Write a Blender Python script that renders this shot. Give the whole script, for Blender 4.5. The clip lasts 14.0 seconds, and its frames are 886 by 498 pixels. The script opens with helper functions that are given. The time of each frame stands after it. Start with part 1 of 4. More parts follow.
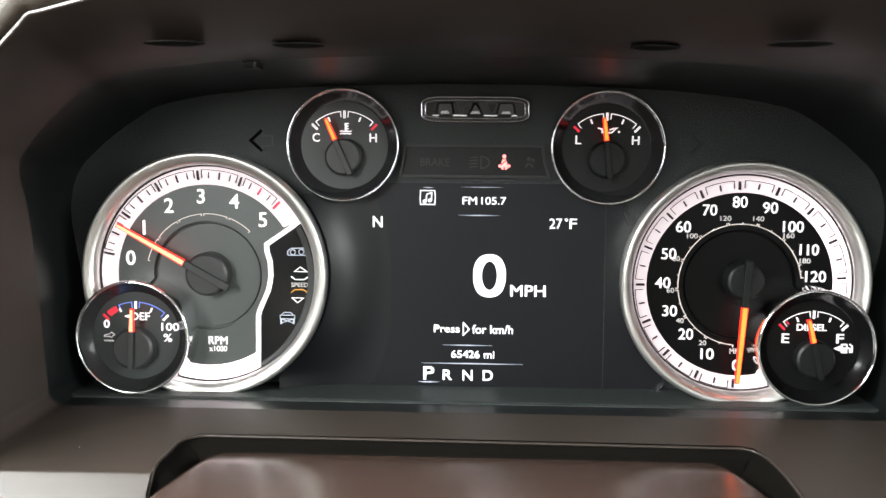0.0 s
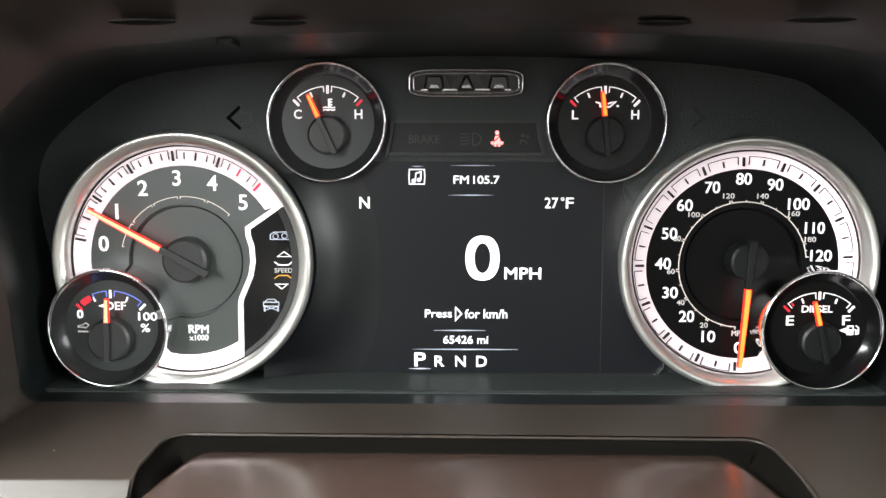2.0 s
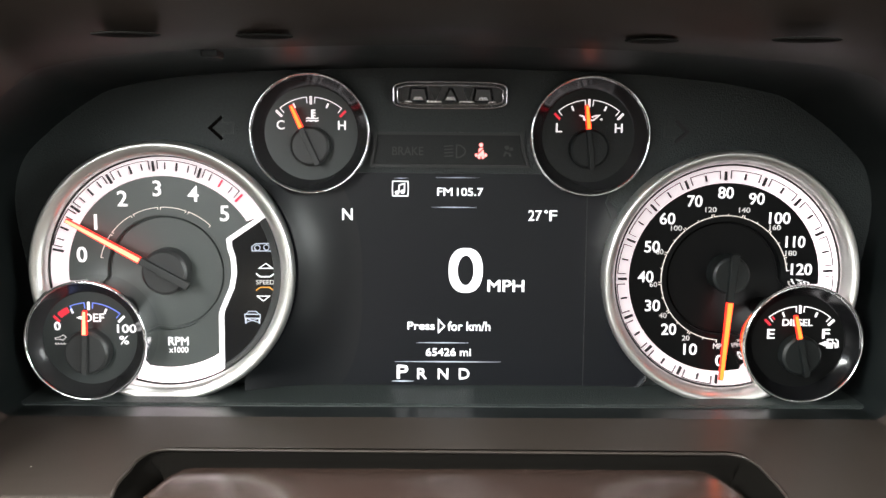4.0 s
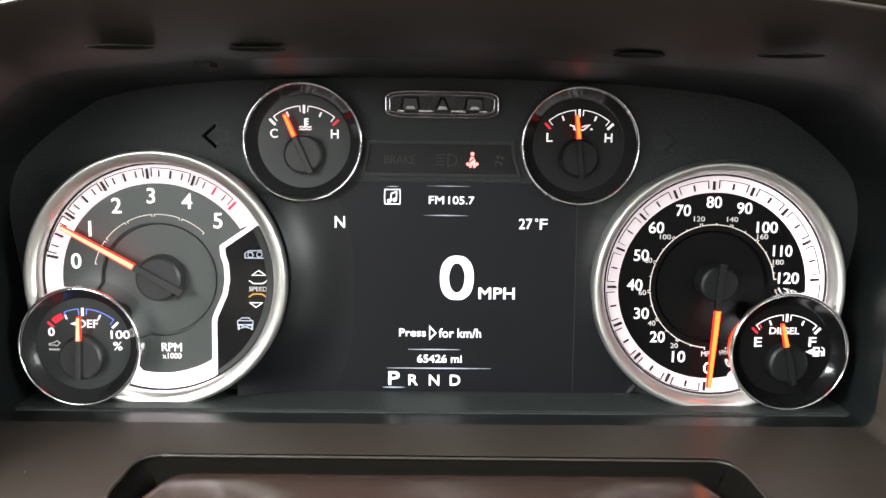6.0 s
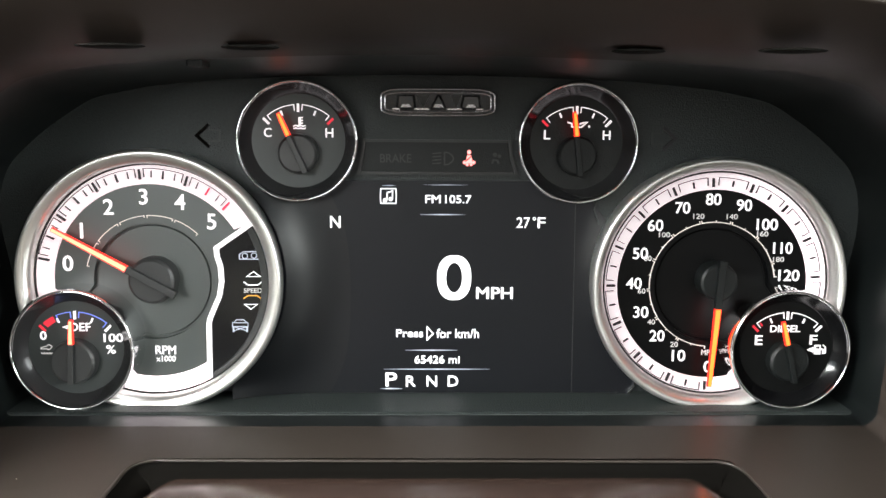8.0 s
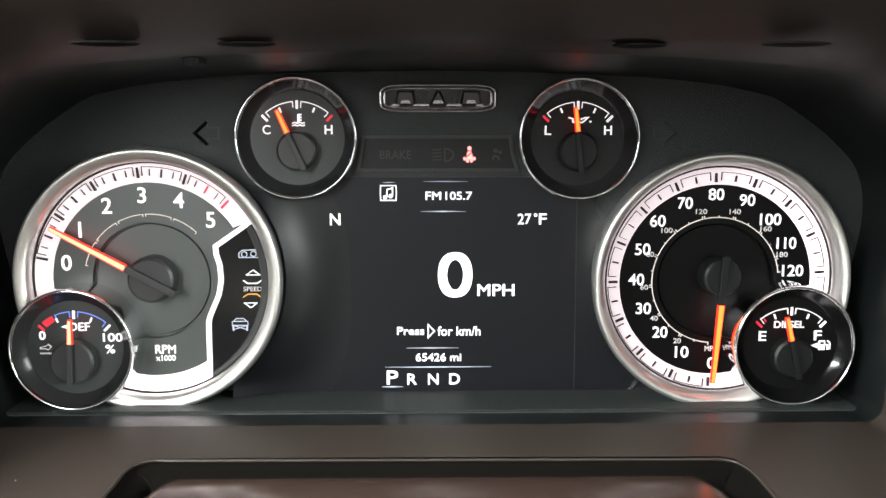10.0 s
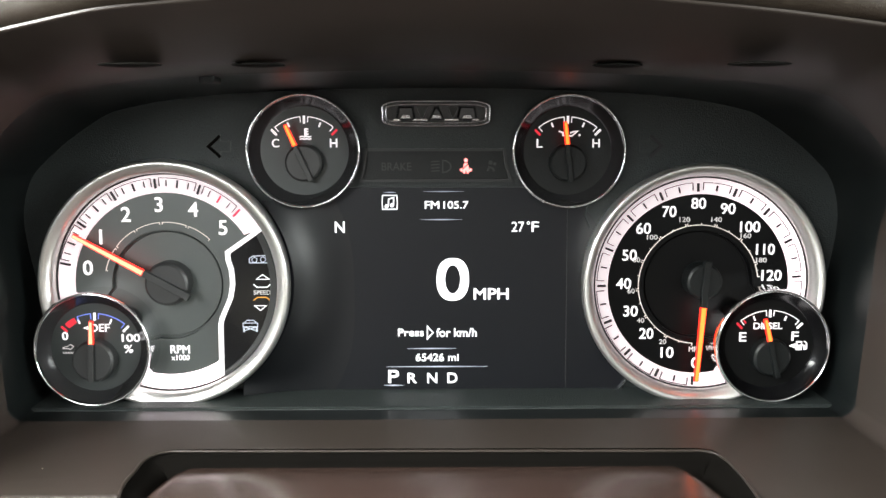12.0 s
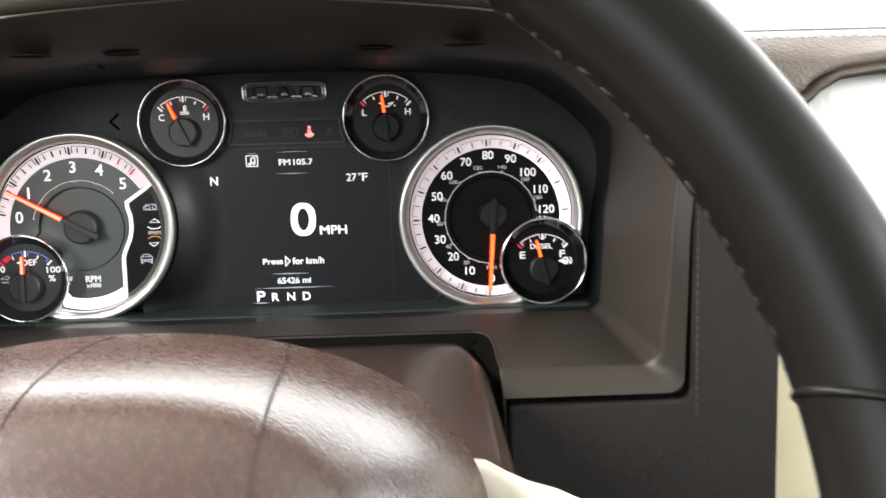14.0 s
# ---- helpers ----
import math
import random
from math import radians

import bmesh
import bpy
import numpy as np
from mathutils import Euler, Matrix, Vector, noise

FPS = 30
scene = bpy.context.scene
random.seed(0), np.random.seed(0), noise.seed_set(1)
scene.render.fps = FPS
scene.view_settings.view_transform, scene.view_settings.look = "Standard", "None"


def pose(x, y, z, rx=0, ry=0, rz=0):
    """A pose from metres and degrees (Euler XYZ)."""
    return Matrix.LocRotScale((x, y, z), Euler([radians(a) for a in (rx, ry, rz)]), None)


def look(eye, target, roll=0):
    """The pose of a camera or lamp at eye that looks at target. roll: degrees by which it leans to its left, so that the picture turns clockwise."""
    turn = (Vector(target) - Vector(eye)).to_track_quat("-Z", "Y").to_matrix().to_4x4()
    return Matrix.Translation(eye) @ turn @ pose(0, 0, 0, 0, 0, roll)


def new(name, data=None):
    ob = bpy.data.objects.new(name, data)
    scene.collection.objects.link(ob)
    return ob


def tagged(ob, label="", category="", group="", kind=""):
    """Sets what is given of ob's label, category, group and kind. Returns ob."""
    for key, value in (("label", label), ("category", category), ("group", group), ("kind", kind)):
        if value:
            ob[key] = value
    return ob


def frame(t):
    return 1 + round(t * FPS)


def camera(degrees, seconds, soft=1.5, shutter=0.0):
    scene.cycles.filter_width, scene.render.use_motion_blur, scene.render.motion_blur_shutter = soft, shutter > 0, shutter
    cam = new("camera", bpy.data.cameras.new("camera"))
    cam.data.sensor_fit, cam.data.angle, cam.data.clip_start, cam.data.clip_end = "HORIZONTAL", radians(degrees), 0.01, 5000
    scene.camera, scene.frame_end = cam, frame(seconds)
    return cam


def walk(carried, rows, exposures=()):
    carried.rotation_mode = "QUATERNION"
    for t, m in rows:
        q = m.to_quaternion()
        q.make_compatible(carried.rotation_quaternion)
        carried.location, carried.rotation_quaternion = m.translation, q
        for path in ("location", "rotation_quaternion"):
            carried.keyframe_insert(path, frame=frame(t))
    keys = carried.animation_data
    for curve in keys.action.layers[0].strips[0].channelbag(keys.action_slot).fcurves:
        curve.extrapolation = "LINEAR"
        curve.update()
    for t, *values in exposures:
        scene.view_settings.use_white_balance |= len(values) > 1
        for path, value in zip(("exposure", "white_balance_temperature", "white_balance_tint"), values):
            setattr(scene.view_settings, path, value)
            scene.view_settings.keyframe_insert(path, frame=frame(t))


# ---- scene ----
cam = camera(53.5, 14.0, shutter=0.3)
PATH = [
    (0, (0.0025, -0.4212, 0.0558), (-0.0719, 1.5693, -0.1241), 0.53),
    (0.5, (-0.008, -0.4072, 0.0679), (-0.0615, 1.5768, -0.1793), -0.55),
    (1, (-0.0085, -0.407, 0.0676), (-0.0433, 1.5751, -0.1967), -0.44),
    (1.5, (0.0001, -0.4034, 0.0647), (-0.042, 1.5775, -0.2074), -0.47),
    (2, (-0.0027, -0.4006, 0.066), (-0.0332, 1.5793, -0.2147), 0.03),
    (2.5, (-0.0047, -0.3991, 0.0696), (-0.0163, 1.581, -0.2112), 0.33),
    (3, (-0.007, -0.3985, 0.0691), (0.0011, 1.5827, -0.2045), 0.46),
    (5.5, (-0.0049, -0.3995, 0.0727), (0.0285, 1.5811, -0.203), 0.60),
    (6, (-0.0046, -0.4022, 0.0733), (0.0314, 1.5792, -0.1969), 0.76),
    (6.5, (-0.0022, -0.4015, 0.0737), (0.0299, 1.5802, -0.1943), 0.54),
    (7, (-0.0019, -0.3985, 0.0717), (0.0434, 1.5825, -0.1999), 0.35),
    (7.5, (-0.005, -0.3997, 0.0732), (0.0465, 1.5801, -0.2052), 0.39),
    (8, (-0.0055, -0.3973, 0.0739), (0.0424, 1.5828, -0.2035), 0.40),
    (10.5, (-0.0041, -0.3944, 0.0743), (0.0369, 1.5843, -0.2141), 0.00),
    (11, (-0.0034, -0.3979, 0.0758), (0.038, 1.5811, -0.2101), 0.01),
    (11.5, (-0.0017, -0.4123, 0.0779), (0.0292, 1.5694, -0.1899), -0.07),
    (12, (-0.001, -0.4193, 0.0741), (0.0256, 1.564, -0.1827), -0.06),
    (12.5, (0.0081, -0.435, 0.0777), (0.0318, 1.5453, -0.2009), -0.11),
    (13, (0.0155, -0.4571, 0.0691), (0.0292, 1.527, -0.1818), -0.32),
    (13.2, (0.0205, -0.4704, 0.0677), (0.0457, 1.5138, -0.1819), -0.40),
    (13.4, (0.0324, -0.4853, 0.0661), (0.0637, 1.4987, -0.1843), -0.55),
    (13.5, (0.039, -0.4953, 0.0654), (0.0751, 1.4889, -0.1832), -0.68),
    (13.6, (0.0437, -0.5062, 0.0631), (0.0955, 1.4786, -0.1776), -0.76),
    (13.8, (0.0571, -0.5304, 0.0585), (0.1355, 1.4534, -0.1831), -1.08),
    (14, (0.0774, -0.5532, 0.0538), (0.1451, 1.4297, -0.1984), -1.64),
]
walk(cam, [(t, look(eye, target, roll)) for t, eye, target, roll in PATH],
     exposures=[(0, 0.0), (12.5, 0.0), (13.4, 0.38), (13.8, -0.04), (14.0, -0.38)])

# ---------------------------------------------------------------- light
world = bpy.data.worlds.new("sky")
scene.world = world
world.use_nodes = True
wn = world.node_tree.nodes
sky = wn.new("ShaderNodeTexSky")
sky.sky_type = "NISHITA"
sky.sun_disc = False
sky.sun_elevation = radians(43)
sky.sun_rotation = radians(260)
wn["Background"].inputs["Strength"].default_value = 0.14
world.node_tree.links.new(sky.outputs["Color"], wn["Background"].inputs["Color"])


def sun_lamp():
    d = bpy.data.lights.new("sun", "SUN")
    d.energy, d.angle, d.color = 1.0, radians(14), (1.0, 0.96, 0.9)
    ob = new("sun", d)
    ob.matrix_world = look((-1.7, -0.3, 1.6), (0, 0, 0))
    return ob


def window_light(name, eye, target, w, h, power, color=(1, 1, 1)):
    d = bpy.data.lights.new(name, "AREA")
    d.shape, d.size, d.size_y, d.energy, d.color = "RECTANGLE", w, h, power, color
    ob = new(name, d)
    ob.matrix_world = look(eye, target)
    return ob


sun_lamp()
window_light("windshield_light", (0.38, 0.33, 0.42), (0.38, -0.50, -0.14), 1.60, 0.74, 38.0, (0.98, 1.0, 0.98))
window_light("driver_window_light", (-0.48, -0.27, 0.345), (0.2, -0.27, 0.255), 0.56, 0.32, 31.0, (0.975, 1.0, 0.96))
window_light("rear_door_light", (-0.48, -1.08, 0.29), (0.2, -0.90, 0.18), 0.70, 0.40, 15.5, (0.985, 1.0, 0.975))
window_light("rear_window_light", (0.38, -1.69, 0.21), (0.3, 0, 0.05), 1.0, 0.36, 2.3, (0.98, 1.0, 0.98))
window_light("passenger_window_light", (1.24, -0.75, 0.30), (0.0, -0.75, 0.24), 1.1, 0.46, 38.0, (0.955, 1.0, 0.97))


# ---------------------------------------------------------------- materials
def material(name, color, rough=0.5, metal=0.0, emit=None, power=0.0, grain=0.0, grain_scale=900.0, vary=0.12, vary_scale=25.0,
             spec=0.5, coat=0.0, leather=0.0, leather_scale=420.0, uneven=0.07):
    m = bpy.data.materials.new(name)
    m.use_nodes = True
    nt = m.node_tree
    b = nt.nodes["Principled BSDF"]
    b.inputs["Roughness"].default_value = rough
    b.inputs["Metallic"].default_value = metal
    b.inputs["Specular IOR Level"].default_value = spec
    b.inputs["Coat Weight"].default_value = coat
    b.inputs["Coat Roughness"].default_value = 0.08
    b.inputs["Base Color"].default_value = (*color, 1)
    if emit:
        b.inputs["Emission Color"].default_value = (*emit, 1)
        b.inputs["Emission Strength"].default_value = power
        return m
    co = nt.nodes.new("ShaderNodeTexCoord")
    if vary:
        n = nt.nodes.new("ShaderNodeTexNoise")
        n.inputs["Scale"].default_value = vary_scale
        n.inputs["Detail"].default_value = 6
        n.inputs["Roughness"].default_value = 0.65
        nt.links.new(co.outputs["Object"], n.inputs["Vector"])
        ramp = nt.nodes.new("ShaderNodeValToRGB")
        ramp.color_ramp.elements[0].position, ramp.color_ramp.elements[1].position = 0.3, 0.72
        ramp.color_ramp.elements[0].color = (*[c * (1 - vary) for c in color], 1)
        ramp.color_ramp.elements[1].color = (*[min(1, c * (1 + vary)) for c in color], 1)
        nt.links.new(n.outputs["Fac"], ramp.inputs["Fac"])
        nt.links.new(ramp.outputs["Color"], b.inputs["Base Color"])
        r = nt.nodes.new("ShaderNodeMapRange")
        r.inputs["To Min"].default_value, r.inputs["To Max"].default_value = max(0, rough - uneven), min(1, rough + uneven)
        nt.links.new(n.outputs["Fac"], r.inputs["Value"])
        nt.links.new(r.outputs["Result"], b.inputs["Roughness"])
    height = None
    if grain:
        g = nt.nodes.new("ShaderNodeTexNoise")
        g.inputs["Scale"].default_value = grain_scale
        g.inputs["Detail"].default_value = 3
        nt.links.new(co.outputs["Object"], g.inputs["Vector"])
        height = (g.outputs["Fac"], grain)
    if leather:
        warp = nt.nodes.new("ShaderNodeTexNoise")
        warp.inputs["Scale"].default_value = leather_scale * 0.6
        warp.inputs["Detail"].default_value = 2
        nt.links.new(co.outputs["Object"], warp.inputs["Vector"])
        add = nt.nodes.new("ShaderNodeMixRGB")
        add.inputs["Fac"].default_value = 0.004
        nt.links.new(co.outputs["Object"], add.inputs["Color1"])
        nt.links.new(warp.outputs["Color"], add.inputs["Color2"])
        v = nt.nodes.new("ShaderNodeTexVoronoi")
        v.feature = "DISTANCE_TO_EDGE"
        v.inputs["Scale"].default_value = leather_scale
        nt.links.new(add.outputs["Color"], v.inputs["Vector"])
        cr = nt.nodes.new("ShaderNodeMapRange")
        cr.interpolation_type = "SMOOTHSTEP"
        cr.inputs["From Max"].default_value = 0.22
        nt.links.new(v.outputs["Distance"], cr.inputs["Value"])
        height = (cr.outputs["Result"], leather)
    if height:
        bump = nt.nodes.new("ShaderNodeBump")
        bump.inputs["Strength"].default_value = min(1.0, height[1])
        bump.inputs["Distance"].default_value = 0.0004
        nt.links.new(height[0], bump.inputs["Height"])
        nt.links.new(bump.outputs["Normal"], b.inputs["Normal"])
    return m


BROWN = material("brown_plastic", (0.0277, 0.0213, 0.0176), 0.45, grain=0.05, grain_scale=1600, vary=0.06, spec=0.38)
BROWN_LEATHER = material("brown_leather", (0.055, 0.042, 0.033), 0.48, leather=0.6, leather_scale=1100)
PAD_LEATHER = material("pad_leather", (0.060, 0.0300, 0.0220), 0.27, grain=0.30, grain_scale=850, vary=0.2, vary_scale=450, spec=1.0, uneven=0.04)
# dash pad leather as a lit and a shaded copy; the light is in the colours
LIT_LEATHER = material("lit_leather", (0.108, 0.083, 0.070), 0.5, leather=0.55, leather_scale=260)
SHADED_LEATHER = material("shaded_leather", (0.026, 0.0185, 0.0125), 0.6, leather=0.4, leather_scale=1100, spec=0.25)
SEAM_LEATHER = material("seam_leather", (0.052, 0.028, 0.021), 0.6, spec=0.2)
DARK_LEATHER = material("dark_leather", (0.0090, 0.0056, 0.0045), 0.55, spec=0.3, leather=0.6, leather_scale=1100)
RIM_LEATHER = material("rim_leather", (0.0052, 0.0040, 0.0033), 0.42, leather=0.06, leather_scale=1300, spec=0.17)
SHROUD = material("glossy_brown", (0.035, 0.0212, 0.0172), 0.24, vary=0.04, spec=0.7)
BLACK = material("black_plastic", (0.006, 0.0075, 0.0075), 0.42, spec=0.35, grain=0.4, grain_scale=1500)
GRAINED = material("grained_black", (0.0195, 0.0252, 0.0252), 0.5, grain=0.9, grain_scale=1300, vary=0.3, vary_scale=1000)
TUNNEL = material("smooth_black", (0.0065, 0.0082, 0.0082), 0.34, spec=0.4)
SILL = material("grained_sill", (0.020, 0.0255, 0.0245), 0.5, grain=1.0, grain_scale=1100, vary=0.75, vary_scale=1300)
DIMPLE_SHADE = material("dimple_shade", (0.004, 0.0036, 0.003), 0.8, vary=0.1, spec=0.1)
GASKET = material("gasket_black", (0.005, 0.0045, 0.004), 0.9, vary=0.1, spec=0.0)
BLACK_WELL = material("black_well", (0.005, 0.005, 0.0055), 0.13, vary=0.0, spec=0.6)
BLACK_FACE = material("black_face", (0.0032, 0.0035, 0.0035), 0.45, vary=0.05, spec=0.18)
WELL = material("well_gloss", (0.05, 0.05, 0.052), 0.16, 0.5, vary=0.0, spec=0.75)
SPEED_FACE = material("speed_face", (0.0028, 0.0030, 0.0032), 0.34, vary=0.03, spec=0.16)
GAP = material("gap_black", (0.01, 0.009, 0.008), 0.6)
GLOSS = material("piano_black", (0.006, 0.006, 0.007), 0.2, vary=0.0, spec=0.5)
HAZE_SCOOP = material("haze_gloss", (0.0032, 0.0039, 0.0053), 0.40, vary=0.0, spec=0.48)
GLASS = material("display_glass", (0.0032, 0.0038, 0.0054), 0.40, vary=0.0, spec=0.38)
g = GLASS.node_tree.nodes["Principled BSDF"]
g.inputs["Emission Color"].default_value = (0.6, 0.65, 1.0, 1)
g.inputs["Emission Strength"].default_value = 0.003
# window haze on the door-side dials is put into these two greys
HAZED_DIAL = material("hazed_dial", (0.046, 0.056, 0.053), 0.44, grain=0.25, grain_scale=2500, vary=0.05, spec=0.9)
HAZED_FACE = material("hazed_face", (0.025, 0.031, 0.030), 0.46, vary=0.05, spec=0.6)
HUB = material("hub_plastic", (0.03, 0.031, 0.031), 0.4, vary=0.05)
CHROME = material("chrome", (0.82, 0.82, 0.83), 0.12, 1.0, vary=0.03)
SATIN = material("satin_silver", (0.80, 0.79, 0.76), 0.36, 0.92, vary=0.04)
SMOKED = material("smoked_chrome", (0.42, 0.42, 0.43), 0.2, 1.0, vary=0.05)
BLOCK = material("block_gloss", (0.020, 0.021, 0.022), 0.18, vary=0.0, spec=0.7)
DARK_CHROME = material("dark_chrome", (0.58, 0.58, 0.60), 0.14, 1.0, vary=0.05)
FASCIA = material("cream_fascia_plastic", (0.68, 0.60, 0.42), 0.5, grain=0.3, vary=0.05)
CREAM = material("cream_plastic", (0.55, 0.505, 0.42), 0.5, grain=0.3, vary=0.05)
# lit copy of the cream fascia: daylight on its upper part is in the colour
PALE = material("lit_cream_plastic", (0.82, 0.82, 0.79), 0.45, grain=0.2, vary=0.04)
DUST = material("dust", (0.55, 0.52, 0.46), 0.9, vary=0)
TRIM_DARK = material("dark_trim", (0.03, 0.025, 0.022), 0.4)
RIM_THREAD = material("brown_thread", (0.010, 0.008, 0.007), 0.7, vary=0.3, vary_scale=60, spec=0.25)
THREAD = material("tan_thread", (0.05, 0.041, 0.034), 0.7)
DOOR = material("door_brown", (0.05, 0.043, 0.038), 0.55, leather=0.4, leather_scale=900)
HEADLINER = material("grey_cloth", (0.42, 0.405, 0.38), 0.9, grain=0.5, grain_scale=600)
SEAT = material("seat_cloth", (0.12, 0.1, 0.09), 0.8, leather=0.4, leather_scale=300)
CARPET = material("dark_carpet", (0.04, 0.035, 0.03), 0.95, grain=0.8, grain_scale=500)
WHITE = material("white_light", (0.7, 0.7, 0.7), emit=(1.0, 0.95, 0.97), power=0.95)
SCREEN_TEXT = material("screen_text", (0.8, 0.8, 0.8), emit=(0.97, 0.97, 1.0), power=1.25)
SCALE_WHITE = material("scale_white", (0.4, 0.4, 0.4), emit=(1.0, 0.86, 0.76), power=0.72)
DIM_WHITE = material("dim_white", (0.4, 0.4, 0.4), emit=(1.0, 0.94, 0.92), power=0.5)
SCREEN_LINE = material("screen_line", (0.4, 0.4, 0.4), emit=(0.66, 0.74, 1.0), power=0.55)
RED = material("red_light", (0.4, 0.02, 0.03), emit=(1.0, 0.03, 0.06), power=0.75)
RED_WARN = material("red_warning", (0.5, 0.02, 0.02), emit=(1.0, 0.30, 0.28), power=2.6)
BLUE = material("blue_light", (0.1, 0.15, 0.5), emit=(0.22, 0.32, 1.0), power=0.75)
AMBER = material("amber_light", (0.4, 0.2, 0.02), emit=(1.0, 0.42, 0.08), power=0.7)
NEEDLE = material("needle_light", (0.6, 0.1, 0.02), emit=(1.0, 0.200, 0.022), power=2.5)
NEEDLE_PALE = material("needle_pale", (0.6, 0.2, 0.1), emit=(1.0, 0.30, 0.17), power=2.6)
NEEDLE_EDGE = material("needle_edge", (0.5, 0.03, 0.01), emit=(1.0, 0.014, 0.010), power=2.0)
INK = material("black_ink", (0.012, 0.01, 0.012), 0.6, vary=0)
RED_INK = material("red_ink", (0.55, 0.02, 0.06), emit=(0.8, 0.03, 0.1), power=0.5)
BACKDROP = material("overcast_sky", (0.8, 0.8, 0.8), emit=(1.0, 1.0, 1.0), power=3.0)
# white for the unseen ground, which reflects daylight into the cab
BOUNCE_GROUND = material("bounce_white", (0.8, 0.82, 0.85), 0.7, grain=0.5, grain_scale=20, vary=0.05, vary_scale=1.0)
FAINT = material("unlit_symbol", (0.030, 0.032, 0.032), 0.5, vary=0)


def lit_ring_material(name, bright_angle, high):
    """Backlit white ring; the lamp behind it stands at bright_angle."""
    m = bpy.data.materials.new(name)
    m.use_nodes = True
    nt = m.node_tree
    b = nt.nodes["Principled BSDF"]
    b.inputs["Base Color"].default_value = (0.7, 0.66, 0.67, 1)
    b.inputs["Roughness"].default_value = 0.4
    co = nt.nodes.new("ShaderNodeTexCoord")
    dist = nt.nodes.new("ShaderNodeVectorMath")
    dist.operation = "DISTANCE"
    a = radians(bright_angle)
    dist.inputs[1].default_value = (0.05 * math.cos(a), 0, 0.05 * math.sin(a))
    nt.links.new(co.outputs["Object"], dist.inputs[0])
    rng = nt.nodes.new("ShaderNodeMapRange")
    rng.interpolation_type = "SMOOTHSTEP"
    rng.inputs["From Min"].default_value, rng.inputs["From Max"].default_value = 0.0, 0.075
    rng.inputs["To Min"].default_value, rng.inputs["To Max"].default_value = high, 0.64
    nt.links.new(dist.outputs["Value"], rng.inputs["Value"])
    b.inputs["Emission Color"].default_value = (1.0, 0.83, 0.88, 1)
    nt.links.new(rng.outputs["Result"], b.inputs["Emission Strength"])
    return m


# ---------------------------------------------------------------- tools
def empty(name, at, label, category, group="", kind=""):
    e = new(name)
    e.empty_display_size = 0.01
    e.location = at
    return tagged(e, label, category, group, kind)


def part(name, bm, mat, parent, label="", smooth=False, bevel=0.0):
    """One mesh object under a thing; its points are given in the thing's own axes."""
    bmesh.ops.recalc_face_normals(bm, faces=bm.faces[:])
    me = bpy.data.meshes.new(name)
    bm.to_mesh(me)
    bm.free()
    me.materials.append(mat)
    if smooth:
        me.shade_smooth()
    ob = new(name, me)
    ob.parent = parent
    if bevel:
        md = ob.modifiers.new("bevel", "BEVEL")
        md.width, md.segments, md.limit_method = bevel, 3, "ANGLE"
    return tagged(ob, label)


def thing(name, bm, mat, label, category, smooth=False, bevel=0.0, group="", kind=""):
    ob = part(name, bm, mat, None, label, smooth, bevel)
    return tagged(ob, label, category, group, kind)


def prism(pts, y0, y1, bm=None):
    """A flat outline in x and z, with thickness from y0 to y1."""
    bm = bm or bmesh.new()
    a = [bm.verts.new((x, y0, z)) for x, z in pts]
    b = [bm.verts.new((x, y1, z)) for x, z in pts]
    bm.faces.new(a)
    bm.faces.new(b[::-1])
    n = len(pts)
    for i in range(n):
        bm.faces.new((a[i], a[(i + 1) % n], b[(i + 1) % n], b[i]))
    return bm


def box(x0, x1, y0, y1, z0, z1, bm=None):
    return prism([(x0, z0), (x1, z0), (x1, z1), (x0, z1)], y0, y1, bm)


def bar(p, q, w, y0, y1, w2=None, bm=None):
    """A straight bar from p to q, w wide at p and w2 at q."""
    d = Vector((q[0] - p[0], q[1] - p[1])).normalized()
    n = Vector((-d.y, d.x))
    h, k = w / 2, (w if w2 is None else w2) / 2
    return prism([(p[0] + n.x * h, p[1] + n.y * h), (p[0] - n.x * h, p[1] - n.y * h),
                  (q[0] - n.x * k, q[1] - n.y * k), (q[0] + n.x * k, q[1] + n.y * k)], y0, y1, bm)


def strip(pts, w, y0, y1, bm=None, closed=False):
    """A line of one width along the points."""
    bm = bm or bmesh.new()
    v = [Vector(p) for p in pts]
    n = len(v)
    left, right = [], []
    for i in range(n):
        a = v[(i - 1) % n] if closed or i else v[0]
        c = v[(i + 1) % n] if closed or i < n - 1 else v[-1]
        d1 = (v[i] - a).normalized() if (v[i] - a).length else (c - v[i]).normalized()
        d2 = (c - v[i]).normalized() if (c - v[i]).length else d1
        d = (d1 + d2).normalized()
        nn = Vector((-d.y, d.x)) * (w / 2 / max(0.4, d.dot(d1)))
        left.append(v[i] + nn)
        right.append(v[i] - nn)
    rows = [[bm.verts.new((p.x, y, p.y)) for p in s] for s, y in ((left, y0), (right, y0), (right, y1), (left, y1))]
    for i in range(n if closed else n - 1):
        j = (i + 1) % n
        for k in range(4):
            bm.faces.new((rows[k][i], rows[k][j], rows[(k + 1) % 4][j], rows[(k + 1) % 4][i]))
    if not closed:
        bm.faces.new([r[0] for r in rows])
        bm.faces.new([r[-1] for r in rows][::-1])
    return bm


def arc(c, r, a0, a1, n=40):
    return [(c[0] + r * math.cos(radians(a0 + (a1 - a0) * i / n)), c[1] + r * math.sin(radians(a0 + (a1 - a0) * i / n))) for i in range(n + 1)]


def polar(c, r, a):
    return (c[0] + r * math.cos(radians(a)), c[1] + r * math.sin(radians(a)))


